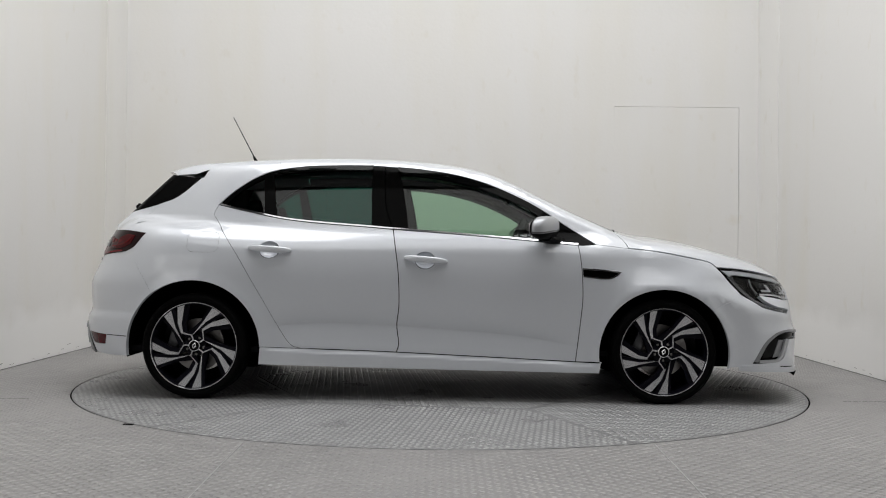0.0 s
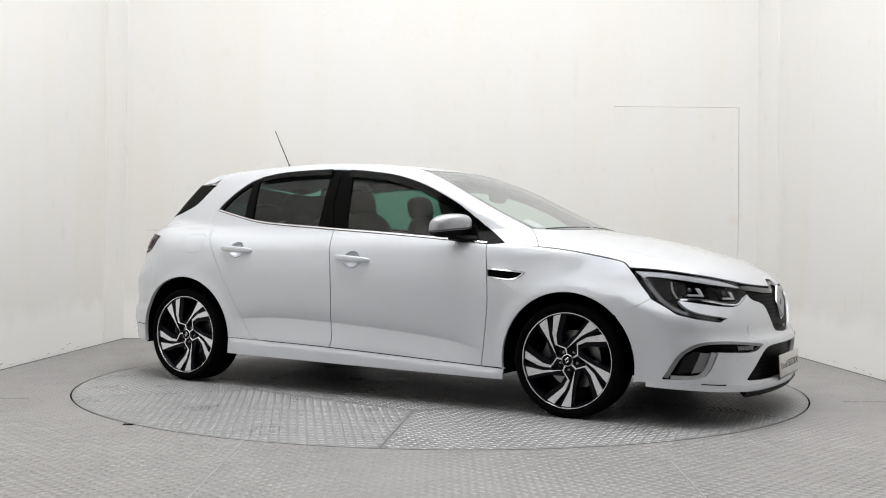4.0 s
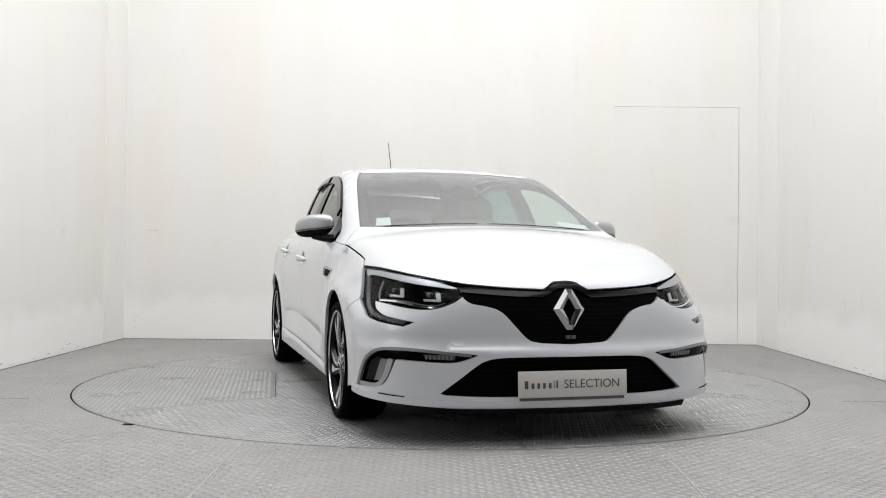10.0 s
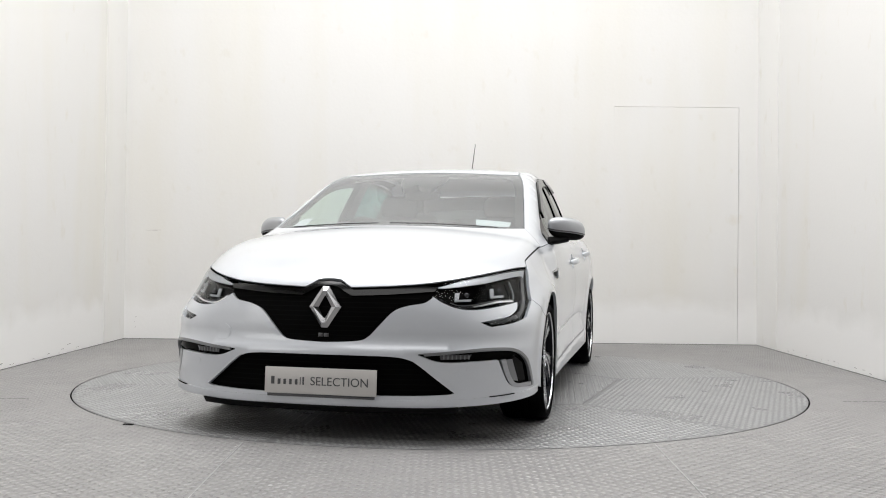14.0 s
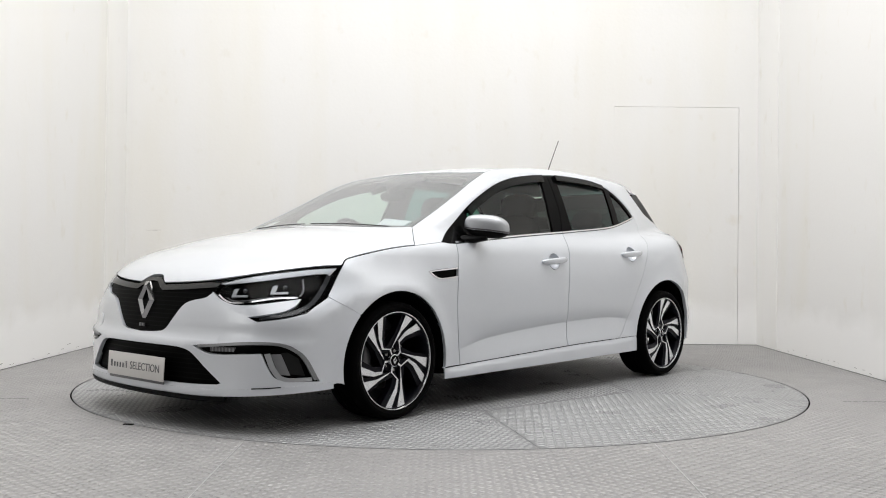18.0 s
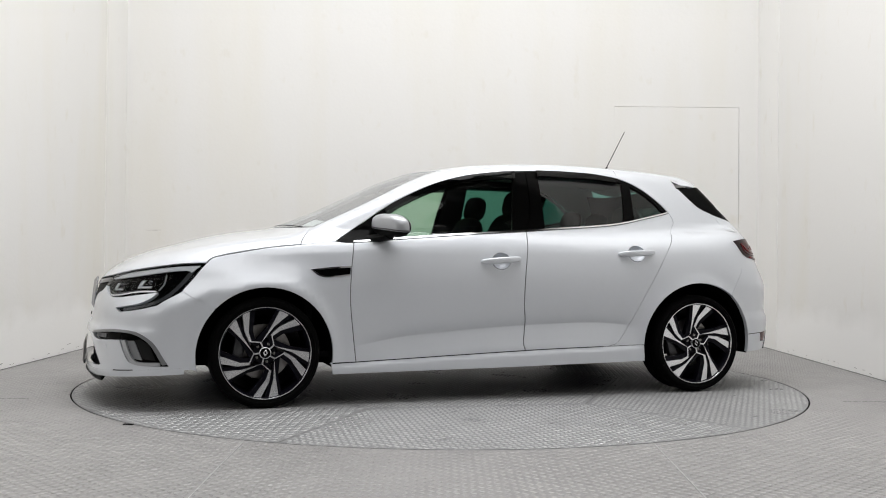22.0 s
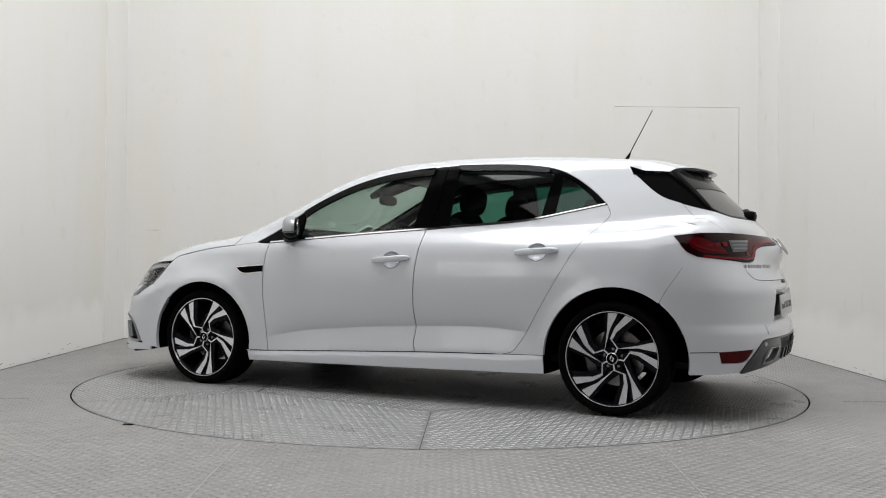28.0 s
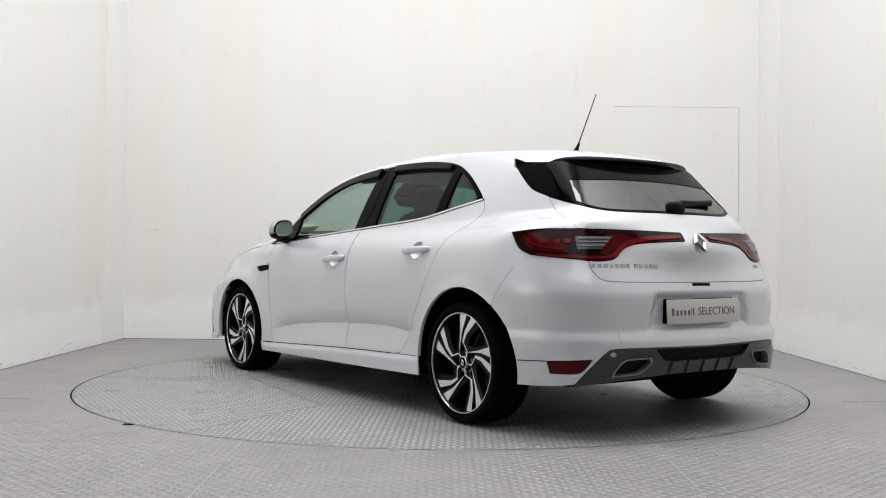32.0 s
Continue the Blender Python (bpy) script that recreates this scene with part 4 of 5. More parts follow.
for u in (0.548, 0.585, 0.622):
    both("lamp_segment", "rear", ring([(u - 0.012, 0.912 - (u - 0.548) * 0.15), (u + 0.013, 0.910 - (u - 0.548) * 0.15), (u + 0.010, 0.888), (u - 0.010, 0.888)]), RED, tl, off=0.008, gap=0, depth=0.003)
wt = crv([(0.75, 1.278), (0.66, 1.292), (0.57, 1.303), (0.3, 1.322), (0.0, 1.328)])
win_half = ring(WIN_B[::-1], BLADE, wt)
gh = ring(crv([(0.0, 1.062), (0.13, 1.062), (0.34, 1.063), (0.43, 1.078), (0.485, 1.098)]), crv([(0.490, 1.205), (0.26, 1.215), (0.0, 1.218)]))
gfull = np.vstack([gh, mirror(gh)[1:-1]])
rw = panel("rear_window", "rear", np.vstack([win_half, mirror(win_half)[1:-1]]), BLACK, gate, holes=[gfull], gap=0.002, depth=0.01, label="gloss black rear window surround")
panel("rear_glass", "rear", gfull, glass_mat("rear_privacy_glass", (0.06, 0.08, 0.075), 0.0, 1.75), rw, gap=-0.003, depth=0, off=-0.003, label="dark tinted rear glass")


def rear_spoiler():
    half = sp([-1.75, -1.60, -1.52, -1.44, -1.33], [0.43, 0.485, 0.520, 0.546, 0.562])
    vs, us = np.linspace(-1, 1, 45), np.linspace(0, 1, 14)
    verts, faces = [], []
    for v in vs:
        x0, x1 = -1.425 + 0.105 * v * v, -1.690 + 0.10 * v * v + 0.05 * v ** 8
        for s in (0, 1):
            for u in us:
                x = x0 + (x1 - x0) * (u - (0.10 if s else 0) * u)
                verts.append((x, v * float(half(x)) * (0.985 if s else 1), -s * (0.003 + 0.015 * u) - 0.030 * u * v ** 8))
    p = np.array(verts)
    limit = -1.50 + 0.30 * p[:, 1] ** 2
    over = np.maximum(0, limit - p[:, 0])
    p[:, 2] += lift("top", np.c_[np.maximum(p[:, 0], limit), p[:, 1]])[:, 2] + 0.001 + 0.004 * np.tile(np.r_[us, us], len(vs)) - over * 0.20 - over ** 2 * 0.4
    n = len(us)
    for i in range(len(vs) - 1):
        a, b = i * 2 * n, (i + 1) * 2 * n
        for k in range(n - 1):
            faces.append((a + k, b + k, b + k + 1, a + k + 1))
            faces.append((a + n + k, a + n + k + 1, b + n + k + 1, b + n + k))
        faces.append((a + n - 1, b + n - 1, b + 2 * n - 1, a + 2 * n - 1))
    for a in (0, (len(vs) - 1) * 2 * n):
        for k in range(n - 1):
            faces.append((a + k, a + k + 1, a + n + k + 1, a + n + k))
    ob = mesh_ob("spoiler", p, faces, PAINT, gate, True)
    ob.data.set_sharp_from_angle(angle=radians(40))
    return ob


rear_spoiler()
panel("brake_light", "rear", ring(crv([(0.16, 1.300), (0.0, 1.303), (-0.16, 1.300)]), crv([(-0.16, 1.286), (0.0, 1.289), (0.16, 1.286)])), DARKRED, rw, off=0.004, gap=0, depth=0.004, label="dark red high brake light")

bl = ring(SEAM, crv([(0.68, 0.836), (0.56, 0.821), (0.48, 0.811)]), GATE_LOW[::-1])
DIF_T = crv([(0.53, 0.250), (0.48, 0.330), (0.435, 0.392), (0.40, 0.411), (0.26, 0.412), (0.0, 0.408)])
br = ring(R(arc(ARCH_R, RR, 127, 188)), R([(-1.725, 0.235), (-1.80, 0.236)]), [(0.60, 0.238), (0.53, 0.248)], DIF_T)
REFL = ring([(0.622, 0.353), (0.478, 0.364)], crv([(0.485, 0.345), (0.51, 0.307), (0.54, 0.297), (0.61, 0.297)]))
rb = panel("rear_bumper", "rear", np.vstack([bl, mirror(bl)[1:], (br * (-1, 1)), br[::-1][1:-1]]), PAINT, car, holes=[REFL, mirror(REFL)], gap=0.0015, depth=0.02, res=0.022)
both("reflector", "rear", REFL, MIDRED, rb, gap=0.001, off=-0.003, depth=0, label="red rear reflector")
DIF_B = crv([(0.525, 0.240), (0.41, 0.262), (0.20, 0.282), (0.0, 0.286)])
EXH = ring(crv([(0.415, 0.284), (0.40, 0.325), (0.372, 0.362), (0.34, 0.368)]), crv([(0.265, 0.371), (0.262, 0.345), (0.30, 0.302), (0.33, 0.290)]))
insert_h = ring(crv([(0.0, 0.402), (0.245, 0.404)]), crv([(0.225, 0.375), (0.195, 0.350), (0.10, 0.346), (0.0, 0.345)]))
INS = np.vstack([insert_h, mirror(insert_h)[1:-1]])
ribbon("seam", "rear", GATE_UP[4:], 0.007, GAP_BLACK, [gate, gate], -0.0025)
ribbon("seam", "rear", GATE_LOW, 0.008, GAP_BLACK, [gate, gate])
dif = panel("diffuser", "rear", np.vstack([DIF_T, mirror(DIF_T)[1:], DIF_B * (-1, 1), DIF_B[::-1][1:]]), DIFFUSER, car, holes=[EXH, mirror(EXH), INS], gap=0.001, depth=0.02, off=0.006, label="dark silver diffuser with twin exhaust openings")
panel("diffuser_insert", "rear", INS, TRIM, dif, off=-0.012, gap=-0.006, depth=0, label="black ribbed insert")
ex_in = ring([(v - EXH.mean(0)) * (0.87, 0.80) + EXH.mean(0) for v in EXH])
both("exhaust_trim", "rear", EXH, GREYSATIN, dif, holes=[ex_in], off=0.012, gap=0.001, depth=0.03, label="polished exhaust trim")
both("exhaust_opening", "rear", EXH, GAP, dif, off=-0.03, gap=-0.004, depth=0, label="black exhaust opening")
for u in (-0.16, -0.08, 0.0, 0.08, 0.16):
    panel("diffuser_fin", "rear", ring([(u - 0.006, 0.345), (u + 0.012, 0.345), (u + 0.022, 0.288), (u - 0.002, 0.288)]), DIFFUSER, dif, off=0.014, gap=0, depth=0.014)
ribbon("seam", "rear", [(0.625, 0.353), (0.675, 0.351), (0.722, 0.349)], 0.0045, GAP_BLACK, [rb, rb], 0.0006)
panel("towing_eye_cover", "rear", ring([(0.355 + 0.030 * math.copysign(abs(math.cos(a)) ** 0.4, math.cos(a)), 0.466 + 0.032 * math.copysign(abs(math.sin(a)) ** 0.4, math.sin(a))) for a in np.linspace(0, 6.1, 32)]), PAINT, rb, off=0.0022, gap=0, depth=0.003)
both("sensor", "rear", ring([(0.412 + 0.010 * math.cos(a), 0.388 + 0.011 * math.sin(a)) for a in np.linspace(0, 5.9, 14)]), SATIN, dif, off=0.010, gap=0, depth=0.004, label="round parking sensor")
number_plate(pose(-2.094, 0, 0.574, 0, 0, -90) @ pose(0, 0, 0, -4))
panel("plate_recess", "rear", ring([(0.188, 0.638), (-0.188, 0.638), (-0.186, 0.512), (0.188, 0.512)]), BLACK, rb, off=0.001, gap=0, depth=0.004, label="black plate surround")
bp = lift("rear", [(0.0, 0.900)])
bn = normals(bp)[0]
part("badge", diamond(0.085, 0.112, 0.02, 0.012, 0), DARKCHROME, gate, "chrome diamond badge", False, pose(float(bp[0][0]) - 0.004, 0, 0.900, 0, -math.degrees(math.atan2(bn[2], -bn[0])), 180))
for i in range(12):
    y = 0.605 - 0.0285 * i - (0.016 if i > 6 else 0)
    q = cast([(-0.75, y, 0.788)], [(-1.0, 0.0, 0.0)], 1.7)[0]
    part("badge_bar", box(0.004, 0.017 + 0.003 * (i % 3), 0.019, (0, 0, 0), 0.001, 1), DARKCHROME, gate, "", False, pose(float(q[0]) - 0.001, y, 0.788, 0, 8, -math.degrees(math.atan(0.5 * y))))
q = cast([(-0.75, -0.53, 0.788)], [(-1.0, 0.0, 0.0)], 1.7)[0]
part("badge_bar", box(0.004, 0.05, 0.017, (0, 0, 0), 0.001, 1), DARKCHROME, gate, "", False, pose(float(q[0]) - 0.001, -0.53, 0.788, 0, 8, 15))
part("gate_handle", box(0.03, 0.13, 0.018, (-2.065, 0, 0.700), 0.006), TRIM, gate)
part("rear_wiper", merge(tube([(-1.885, -0.02, 1.075), (-1.86, -0.10, 1.105), (-1.83, -0.36, 1.115)], 0.021, 8, 0.6), tube([(-1.845, 0.0, 1.10), (-1.815, -0.38, 1.125)], 0.011, 6), box(0.07, 0.09, 0.06, (-1.89, -0.02, 1.075), 0.02)), TRIM, gate, "black rear wiper")

# ---- wheels ----
def prism_at(pts, y0, y1):
    return prism([(p[0], p[1]) for p in pts], y0, y1)


def pol(r, deg):
    a = radians(90 - deg)
    return np.array([r * math.cos(a), r * math.sin(a)])


def bar(line, widths):
    """A flat bar's outline along points with given widths."""
    c = np.array(line)
    d = np.gradient(c, axis=0)
    n = np.c_[-d[:, 1], d[:, 0]] / np.hypot(d[:, 0], d[:, 1])[:, None] * np.array(widths)[:, None] / 2
    return np.vstack([c + n, (c - n)[::-1]])


def dish(bm):
    """Sinks what is near the hub a little, as on a dished wheel."""
    bmesh.ops.triangulate(bm, faces=[f for f in bm.faces if len(f.verts) > 4])
    for v in bm.verts:
        v.co.y += 0.012 * (1 - math.hypot(v.co.x, v.co.z) / 0.243)
    return bm


def wheel(phase):
    """A wheel in its own space; its outer face looks along -y."""
    w = part("wheel", lathe([(0.160, 0.10), (0.225, 0.085), (0.232, 0.0), (0.231, -0.06), (0.240, -0.100), (0.247, -0.106)], 72), RIMDARK, None, "dark alloy wheel with polished spokes")
    part("tyre", lathe([(0.2380, 0.100), (0.2520, 0.111), (0.2736, 0.113), (0.2902, 0.104), (0.2972, 0.088), (0.2985, 0.075), (0.2985, 0.045), (0.2935, 0.043), (0.2935, 0.037), (0.2985, 0.035), (0.2985, 0.004), (0.2935, 0.002),
                        (0.2935, -0.004), (0.2985, -0.006), (0.2985, -0.035), (0.2935, -0.037), (0.2935, -0.043), (0.2985, -0.045), (0.2985, -0.075), (0.2972, -0.088), (0.2910, -0.104), (0.2819, -0.1125), (0.2802, -0.1145), (0.2669, -0.1150), (0.2645, -0.1130),
                        (0.2578, -0.111), (0.2500, -0.106), (0.2420, -0.098)], 96), RUBBER, w, "black low-profile tyre")
    part("rim_lip", lathe([(0.2415, -0.098), (0.2440, -0.1085), (0.2475, -0.1085), (0.2495, -0.100)], 96), ALLOY, w, "polished rim lip")
    part("hub_cap", lathe([(0.0, -0.092), (0.020, -0.092), (0.026, -0.090), (0.029, -0.082), (0.032, -0.070)], 32), BLACK, w)
    part("hub_badge", diamond(0.026, 0.034, 0.006, 0.003, 0), CHROME, w, "", False, pose(0, -0.094, 0, 0, 0, -90))
    part("hub_ring", lathe([(0.0270, -0.088), (0.0278, -0.094), (0.0315, -0.092), (0.033, -0.078)], 32), ALLOY, w)
    part("hub", lathe([(0.0, -0.070), (0.062, -0.068), (0.070, -0.055), (0.070, -0.02)], 40), RIMDARK, w)
    for k in range(5):
        o = phase + 72 * k
        hook = [pol(0.033, o - 38), pol(0.033, o - 24), pol(0.063, o - 28), pol(0.098, o - 57.5), pol(0.142, o - 47.5), pol(0.243, o - 29.5), pol(0.243, o - 39.5), pol(0.160, o - 53), pol(0.104, o - 64), pol(0.061, o - 36)]
        blade = [pol(0.056, o - 34), pol(0.062, o - 25), pol(0.15, o + 9.5), pol(0.243, o + 22.5), pol(0.243, o + 9.5), pol(0.15, o + 4)]
        web = [pol(0.055, o - 60), pol(0.09, o - 66), pol(0.16, o - 55), pol(0.241, o - 39), pol(0.241, o - 22), pol(0.135, o - 38), pol(0.085, o - 46), pol(0.066, o - 20), pol(0.15, o + 16), pol(0.241, o + 27), pol(0.241, o + 5), pol(0.14, o - 4), pol(0.06, o - 35)]
        part("spoke", dish(prism_at(web, -0.086, -0.045)), RIMDARK, w)
        part("spoke_face", dish(prism_at(hook, -0.094, -0.072)), ALLOY, w, "polished hooked spoke face")
        part("spoke_face", dish(prism_at(blade, -0.094, -0.072)), ALLOY, w, "polished straight spoke face")
        part("wheel_bolt", lathe([(0.0, -0.074), (0.006, -0.074), (0.0085, -0.071), (0.0085, -0.06)], 10), STEEL, w, "", True, Matrix.Translation((pol(0.050, o + 14)[0], 0, pol(0.050, o + 14)[1])))
    part("brake_disc", lathe([(0.075, 0.02), (0.075, -0.002), (0.15, -0.002), (0.15, 0.02)], 48), STEEL, w)
    part("brake_caliper", merge(box(0.06, 0.05, 0.15, (-0.135, -0.012, 0.02), 0.012)), DARKSILVER, w)
    return w


first = wheel(0)
first.parent = car
for k, (x, side, ph) in enumerate([(AXLE, 1, 9), (-AXLE, 1, -15), (AXLE, -1, 21), (-AXLE, -1, 16)]):
    m = pose(x + 0.005, side * 0.785, 0.2945 if x > 0 else 0.3, 0, 0, 180 if side > 0 else 0) @ pose(0, 0, 0, 0, ph, 0)
    ob = first if k == 0 else copy_thing(first, m)
    ob.matrix_basis = m
    ob.parent = car


# wheel housings and underbody
def liner(c, r, side):
    bm = bmesh.new()
    rows = []
    arcs = [(c[0] + (r + 0.006) * math.cos(a), c[1] + (r + 0.006) * math.sin(a)) for a in np.radians(np.linspace(-9, 189, 36))]
    rim = np.minimum(0.872, lift("side", arcs)[:, 1] - 0.014)
    for y in (0.50, 0.60, None):
        rows.append([bm.verts.new((p[0], side * (float(rim[k]) if y is None else y), p[1])) for k, p in enumerate(arcs)])
    for a, b in zip(rows, rows[1:]):
        for k in range(35):
            bm.faces.new((a[k], a[k + 1], b[k + 1], b[k]))
    bm.faces.new(rows[0])
    return part("wheel_housing", bm, PLANK, car, "black wheel housing")


for s in (1, -1):
    liner(ARCH_F, RF, s)
    liner(ARCH_R, RR, s)
part("underbody", merge(box(1.90, 1.66, 0.05, (0.0, 0, 0.215), 0.01), box(3.6, 1.02, 0.06, (0.10, 0, 0.225), 0.01), box(0.36, 1.1, 0.04, (1.86, 0, 0.20), 0.01), box(0.20, 0.9, 0.05, (-1.82, 0, 0.32), 0.01)), PLANK, car, "black underbody", False)
part("silencer", box(0.28, 0.8, 0.13, (-1.76, 0, 0.31), 0.05), DARKSILVER, car)
part("axle_beam", tube([(-AXLE, -0.7, 0.29), (-AXLE, 0.7, 0.29)], 0.045, 12), PLANK, car)
# ---- mirrors, handles, aerial, wipers ----
def cut(bm, co, no, fill=True):
    g = bmesh.ops.bisect_plane(bm, geom=list(bm.verts) + list(bm.edges) + list(bm.faces), plane_co=co, plane_no=no, clear_outer=True)
    if fill:
        bmesh.ops.holes_fill(bm, edges=[e for e in bm.edges if e.is_boundary], sides=0)
    return bm


def door_mirror(side, door):
    mm = pose(0.660, side * 0.910, 0.986)
    shape = lambda g=0.0: blob(0.060 + g, 0.103 + g, 0.066 + g, 0.78)
    def skew(bm):
        for v in bm.verts:
            o = v.co.y * side / 0.103
            v.co.z += 0.006 * (1 - o) - 0.010 * o * abs(o)
            v.co.x -= 0.055 * o
        return bm
    def piece(g, *cuts):
        bm = shape(g)
        for co, no in cuts:
            cut(bm, co, no)
        return skew(bm)
    back = ((-0.046, 0, 0), (-1, 0, 0))
    cap = part("mirror_cap", piece(0, ((0, 0, -0.022), (0, 0, -1)), back), SATIN, door, "satin silver mirror cap", True, mm)
    part("mirror_lip", piece(0.0015, ((0, 0, -0.012), (0, 0, 1)), ((0, 0, -0.020), (0, 0, -1)), back), DARKSILVER, cap)
    part("mirror_base", piece(-0.001, ((0, 0, -0.0225), (0, 0, 1)), back), TRIM, cap, "black lower mirror housing")
    part("mirror_rim", piece(0.001, ((-0.036, 0, 0), (1, 0, 0)), ((-0.054, 0, 0), (-1, 0, 0))), TRIM, cap)
    part("mirror_glass", skew(cut(cut(blob(0.09, 0.088, 0.050, 0.72), (-0.053, 0, 0), (1, 0, 0)), (-0.057, 0, 0), (-1, 0, 0))), DARKCHROME, cap, "mirror glass")
    part("mirror_arm", tube([(0.0, 0.0, -0.050), (0.035, -side * 0.05, -0.062), (0.075, -side * 0.10, -0.066), (0.11, -side * 0.13, -0.066)], 0.040, 12, 1.1, 0.55), TRIM, cap, "black mirror arm")


door_mirror(1, fd[0])
door_mirror(-1, fd[1])


def door_handle(cup, x0, x1, z0, z1, side, door):
    a, b = lift("side", [(x0, z0), (x1, z1)])
    y = (a[1] + b[1]) / 2
    bm = blob(0.125, 0.016, 0.0185, 0.62, 32)
    for v in bm.verts:
        v.co.y -= side * 0.026 * (v.co.x / 0.125) ** 2
    part("door_handle", bm, PAINT, door, "white door handle", True, pose((x0 + x1) / 2, side * (y + 0.030), (z0 + z1) / 2, 0, math.degrees(math.atan2(z1 - z0, x0 - x1)), 0))
    c = cup.mean(0)
    rows = []
    for r, d in ((1.0, 0.0), (0.97, 0.008), (0.85, 0.020), (0.6, 0.031), (0.3, 0.036), (0.02, 0.037)):
        q = lift("side", c + (cup - c) * r)
        q[:, 1] -= d
        rows.append(q * (1, side, 1))
    n = len(cup)
    mesh_ob("handle_cup", np.vstack(rows), [(i * n + k, i * n + (k + 1) % n, (i + 1) * n + (k + 1) % n, (i + 1) * n + k) for i in range(5) for k in range(n)], PAINT, door, True)


for s, k in ((1, 0), (-1, 1)):
    door_handle(CUP_F, 0.11, -0.14, 0.795, 0.815, s, fd[k])
    door_handle(CUP_R, -0.78, -1.03, 0.848, 0.864, s, rd[k])

aer = part("aerial_base", merge(tube([(-1.12, -0.03, 1.405), (-1.155, -0.03, 1.425), (-1.18, -0.03, 1.47)], 0.022, 12, 0.25)), TRIM, car, "black roof aerial")
part("aerial_rod", tube([(-1.17, -0.03, 1.455), (-1.314, -0.027, 1.724)], 0.0035, 8, 0.7), TRIM, aer)
for y0, y1 in ((-0.02, 0.58), (-0.60, -0.08)):
    pts = lift("top", [(1.135 - 0.14 * abs(y) ** 2, y) for y in np.linspace(y0, y1, 8)])
    part("wiper", tube([tuple(p + (0.01, 0, -0.010)) for p in pts], 0.008, 6), TRIM, car, "black windscreen wiper")

# ---- cabin ----
panel("headlining", "top", ring([(0.34, 0.5), (0.34, -0.5), (-1.40, -0.5), (-1.40, 0.5)]), LINER, car, off=-0.035, depth=0, gap=0)
both("pillar_trim", "side", rail, FABRIC, car, off=-0.022, depth=0, gap=0.004)
both("door_card", "side", ring(clip(BELT, 0.84, -1.2), [(-0.95, 0.6), (-0.75, 0.32), (0.82, 0.26)]), FABRIC, car, off=-0.075, depth=0, gap=0.0)
both("pillar_card", "side", ring([(-0.13, 0.98), (-0.19, 1.33), (-0.335, 1.34), (-0.325, 0.99)]), FABRIC, car, off=-0.04, depth=0, gap=0)
part("cabin_floor", box(2.9, 1.5, 0.03, (-0.35, 0, 0.27)), FABRIC, car, "", False)
part("boot_floor", box(0.85, 1.2, 0.03, (-1.45, 0, 0.68)), FABRIC, car, "", False)
part("bulkhead", box(0.04, 1.45, 0.60, (1.08, 0, 0.55)), FABRIC, car, "", False)
part("gate_trim", box(0.03, 0.94, 0.28, (-1.82, 0, 0.85), 0.01, 2, pose(0, 0, 0, 0, -8)), FABRIC, car, "", False)
dash = part("dashboard", merge(blob(0.26, 0.70, 0.12, 0.6, 40), box(0.10, 0.34, 0.16, (-0.20, 0.0, -0.16), 0.03)), FABRIC, car, "dark grey dashboard", True, pose(0.86, 0, 0.865))
part("instrument_hood", blob(0.10, 0.17, 0.05, 0.7, 24), FABRIC, dash, "", True, pose(-0.14, -0.36, 0.095))
part("screen", box(0.015, 0.15, 0.20, (-0.255, 0.02, -0.03), 0.006), BLACK, dash)


def steering_wheel():
    bm = bmesh.new()
    n, k, RS, r = 40, 10, 0.182, 0.016
    vs = [[bm.verts.new(((RS + r * math.cos(b)) * math.cos(a), (RS + r * math.cos(b)) * math.sin(a), r * math.sin(b))) for b in np.linspace(0, 2 * math.pi, k, endpoint=False)] for a in np.linspace(0, 2 * math.pi, n, endpoint=False)]
    for i in range(n):
        for j in range(k):
            bm.faces.new((vs[i][j], vs[(i + 1) % n][j], vs[(i + 1) % n][(j + 1) % k], vs[i][(j + 1) % k]))
    bmesh.ops.recalc_face_normals(bm, faces=bm.faces)
    return merge(bm, blob(0.07, 0.06, 0.03, 0.8, 20), box(0.36, 0.03, 0.02, (0, 0, 0), 0.006), box(0.03, 0.18, 0.02, (0, -0.09, 0), 0.006))


part("steering_wheel", steering_wheel(), TRIM, car, "black steering wheel", True, pose(0.50, -0.36, 0.885, 0, -66, 0) @ pose(0, 0, 0, 0, 0, 90))


def seat(x, y, name="seat"):
    s = part(name, merge(blob(0.26, 0.255, 0.09, 0.6, 32)), FABRIC, car, "charcoal cloth seat", True, pose(x, y, 0.47))
    part("backrest", blob(0.075, 0.245, 0.33, 0.62, 32), FABRIC, s, "", True, pose(-0.29, 0, 0.31, 0, -16))
    part("headrest", blob(0.055, 0.135, 0.085, 0.7, 24), FABRIC, s, "", True, pose(-0.41, 0, 0.69, 0, -12))
    for yy in (-0.05, 0.05):
        part("headrest_post", tube([(-0.375, yy, 0.58), (-0.40, yy, 0.68)], 0.006, 6), STEEL, s)


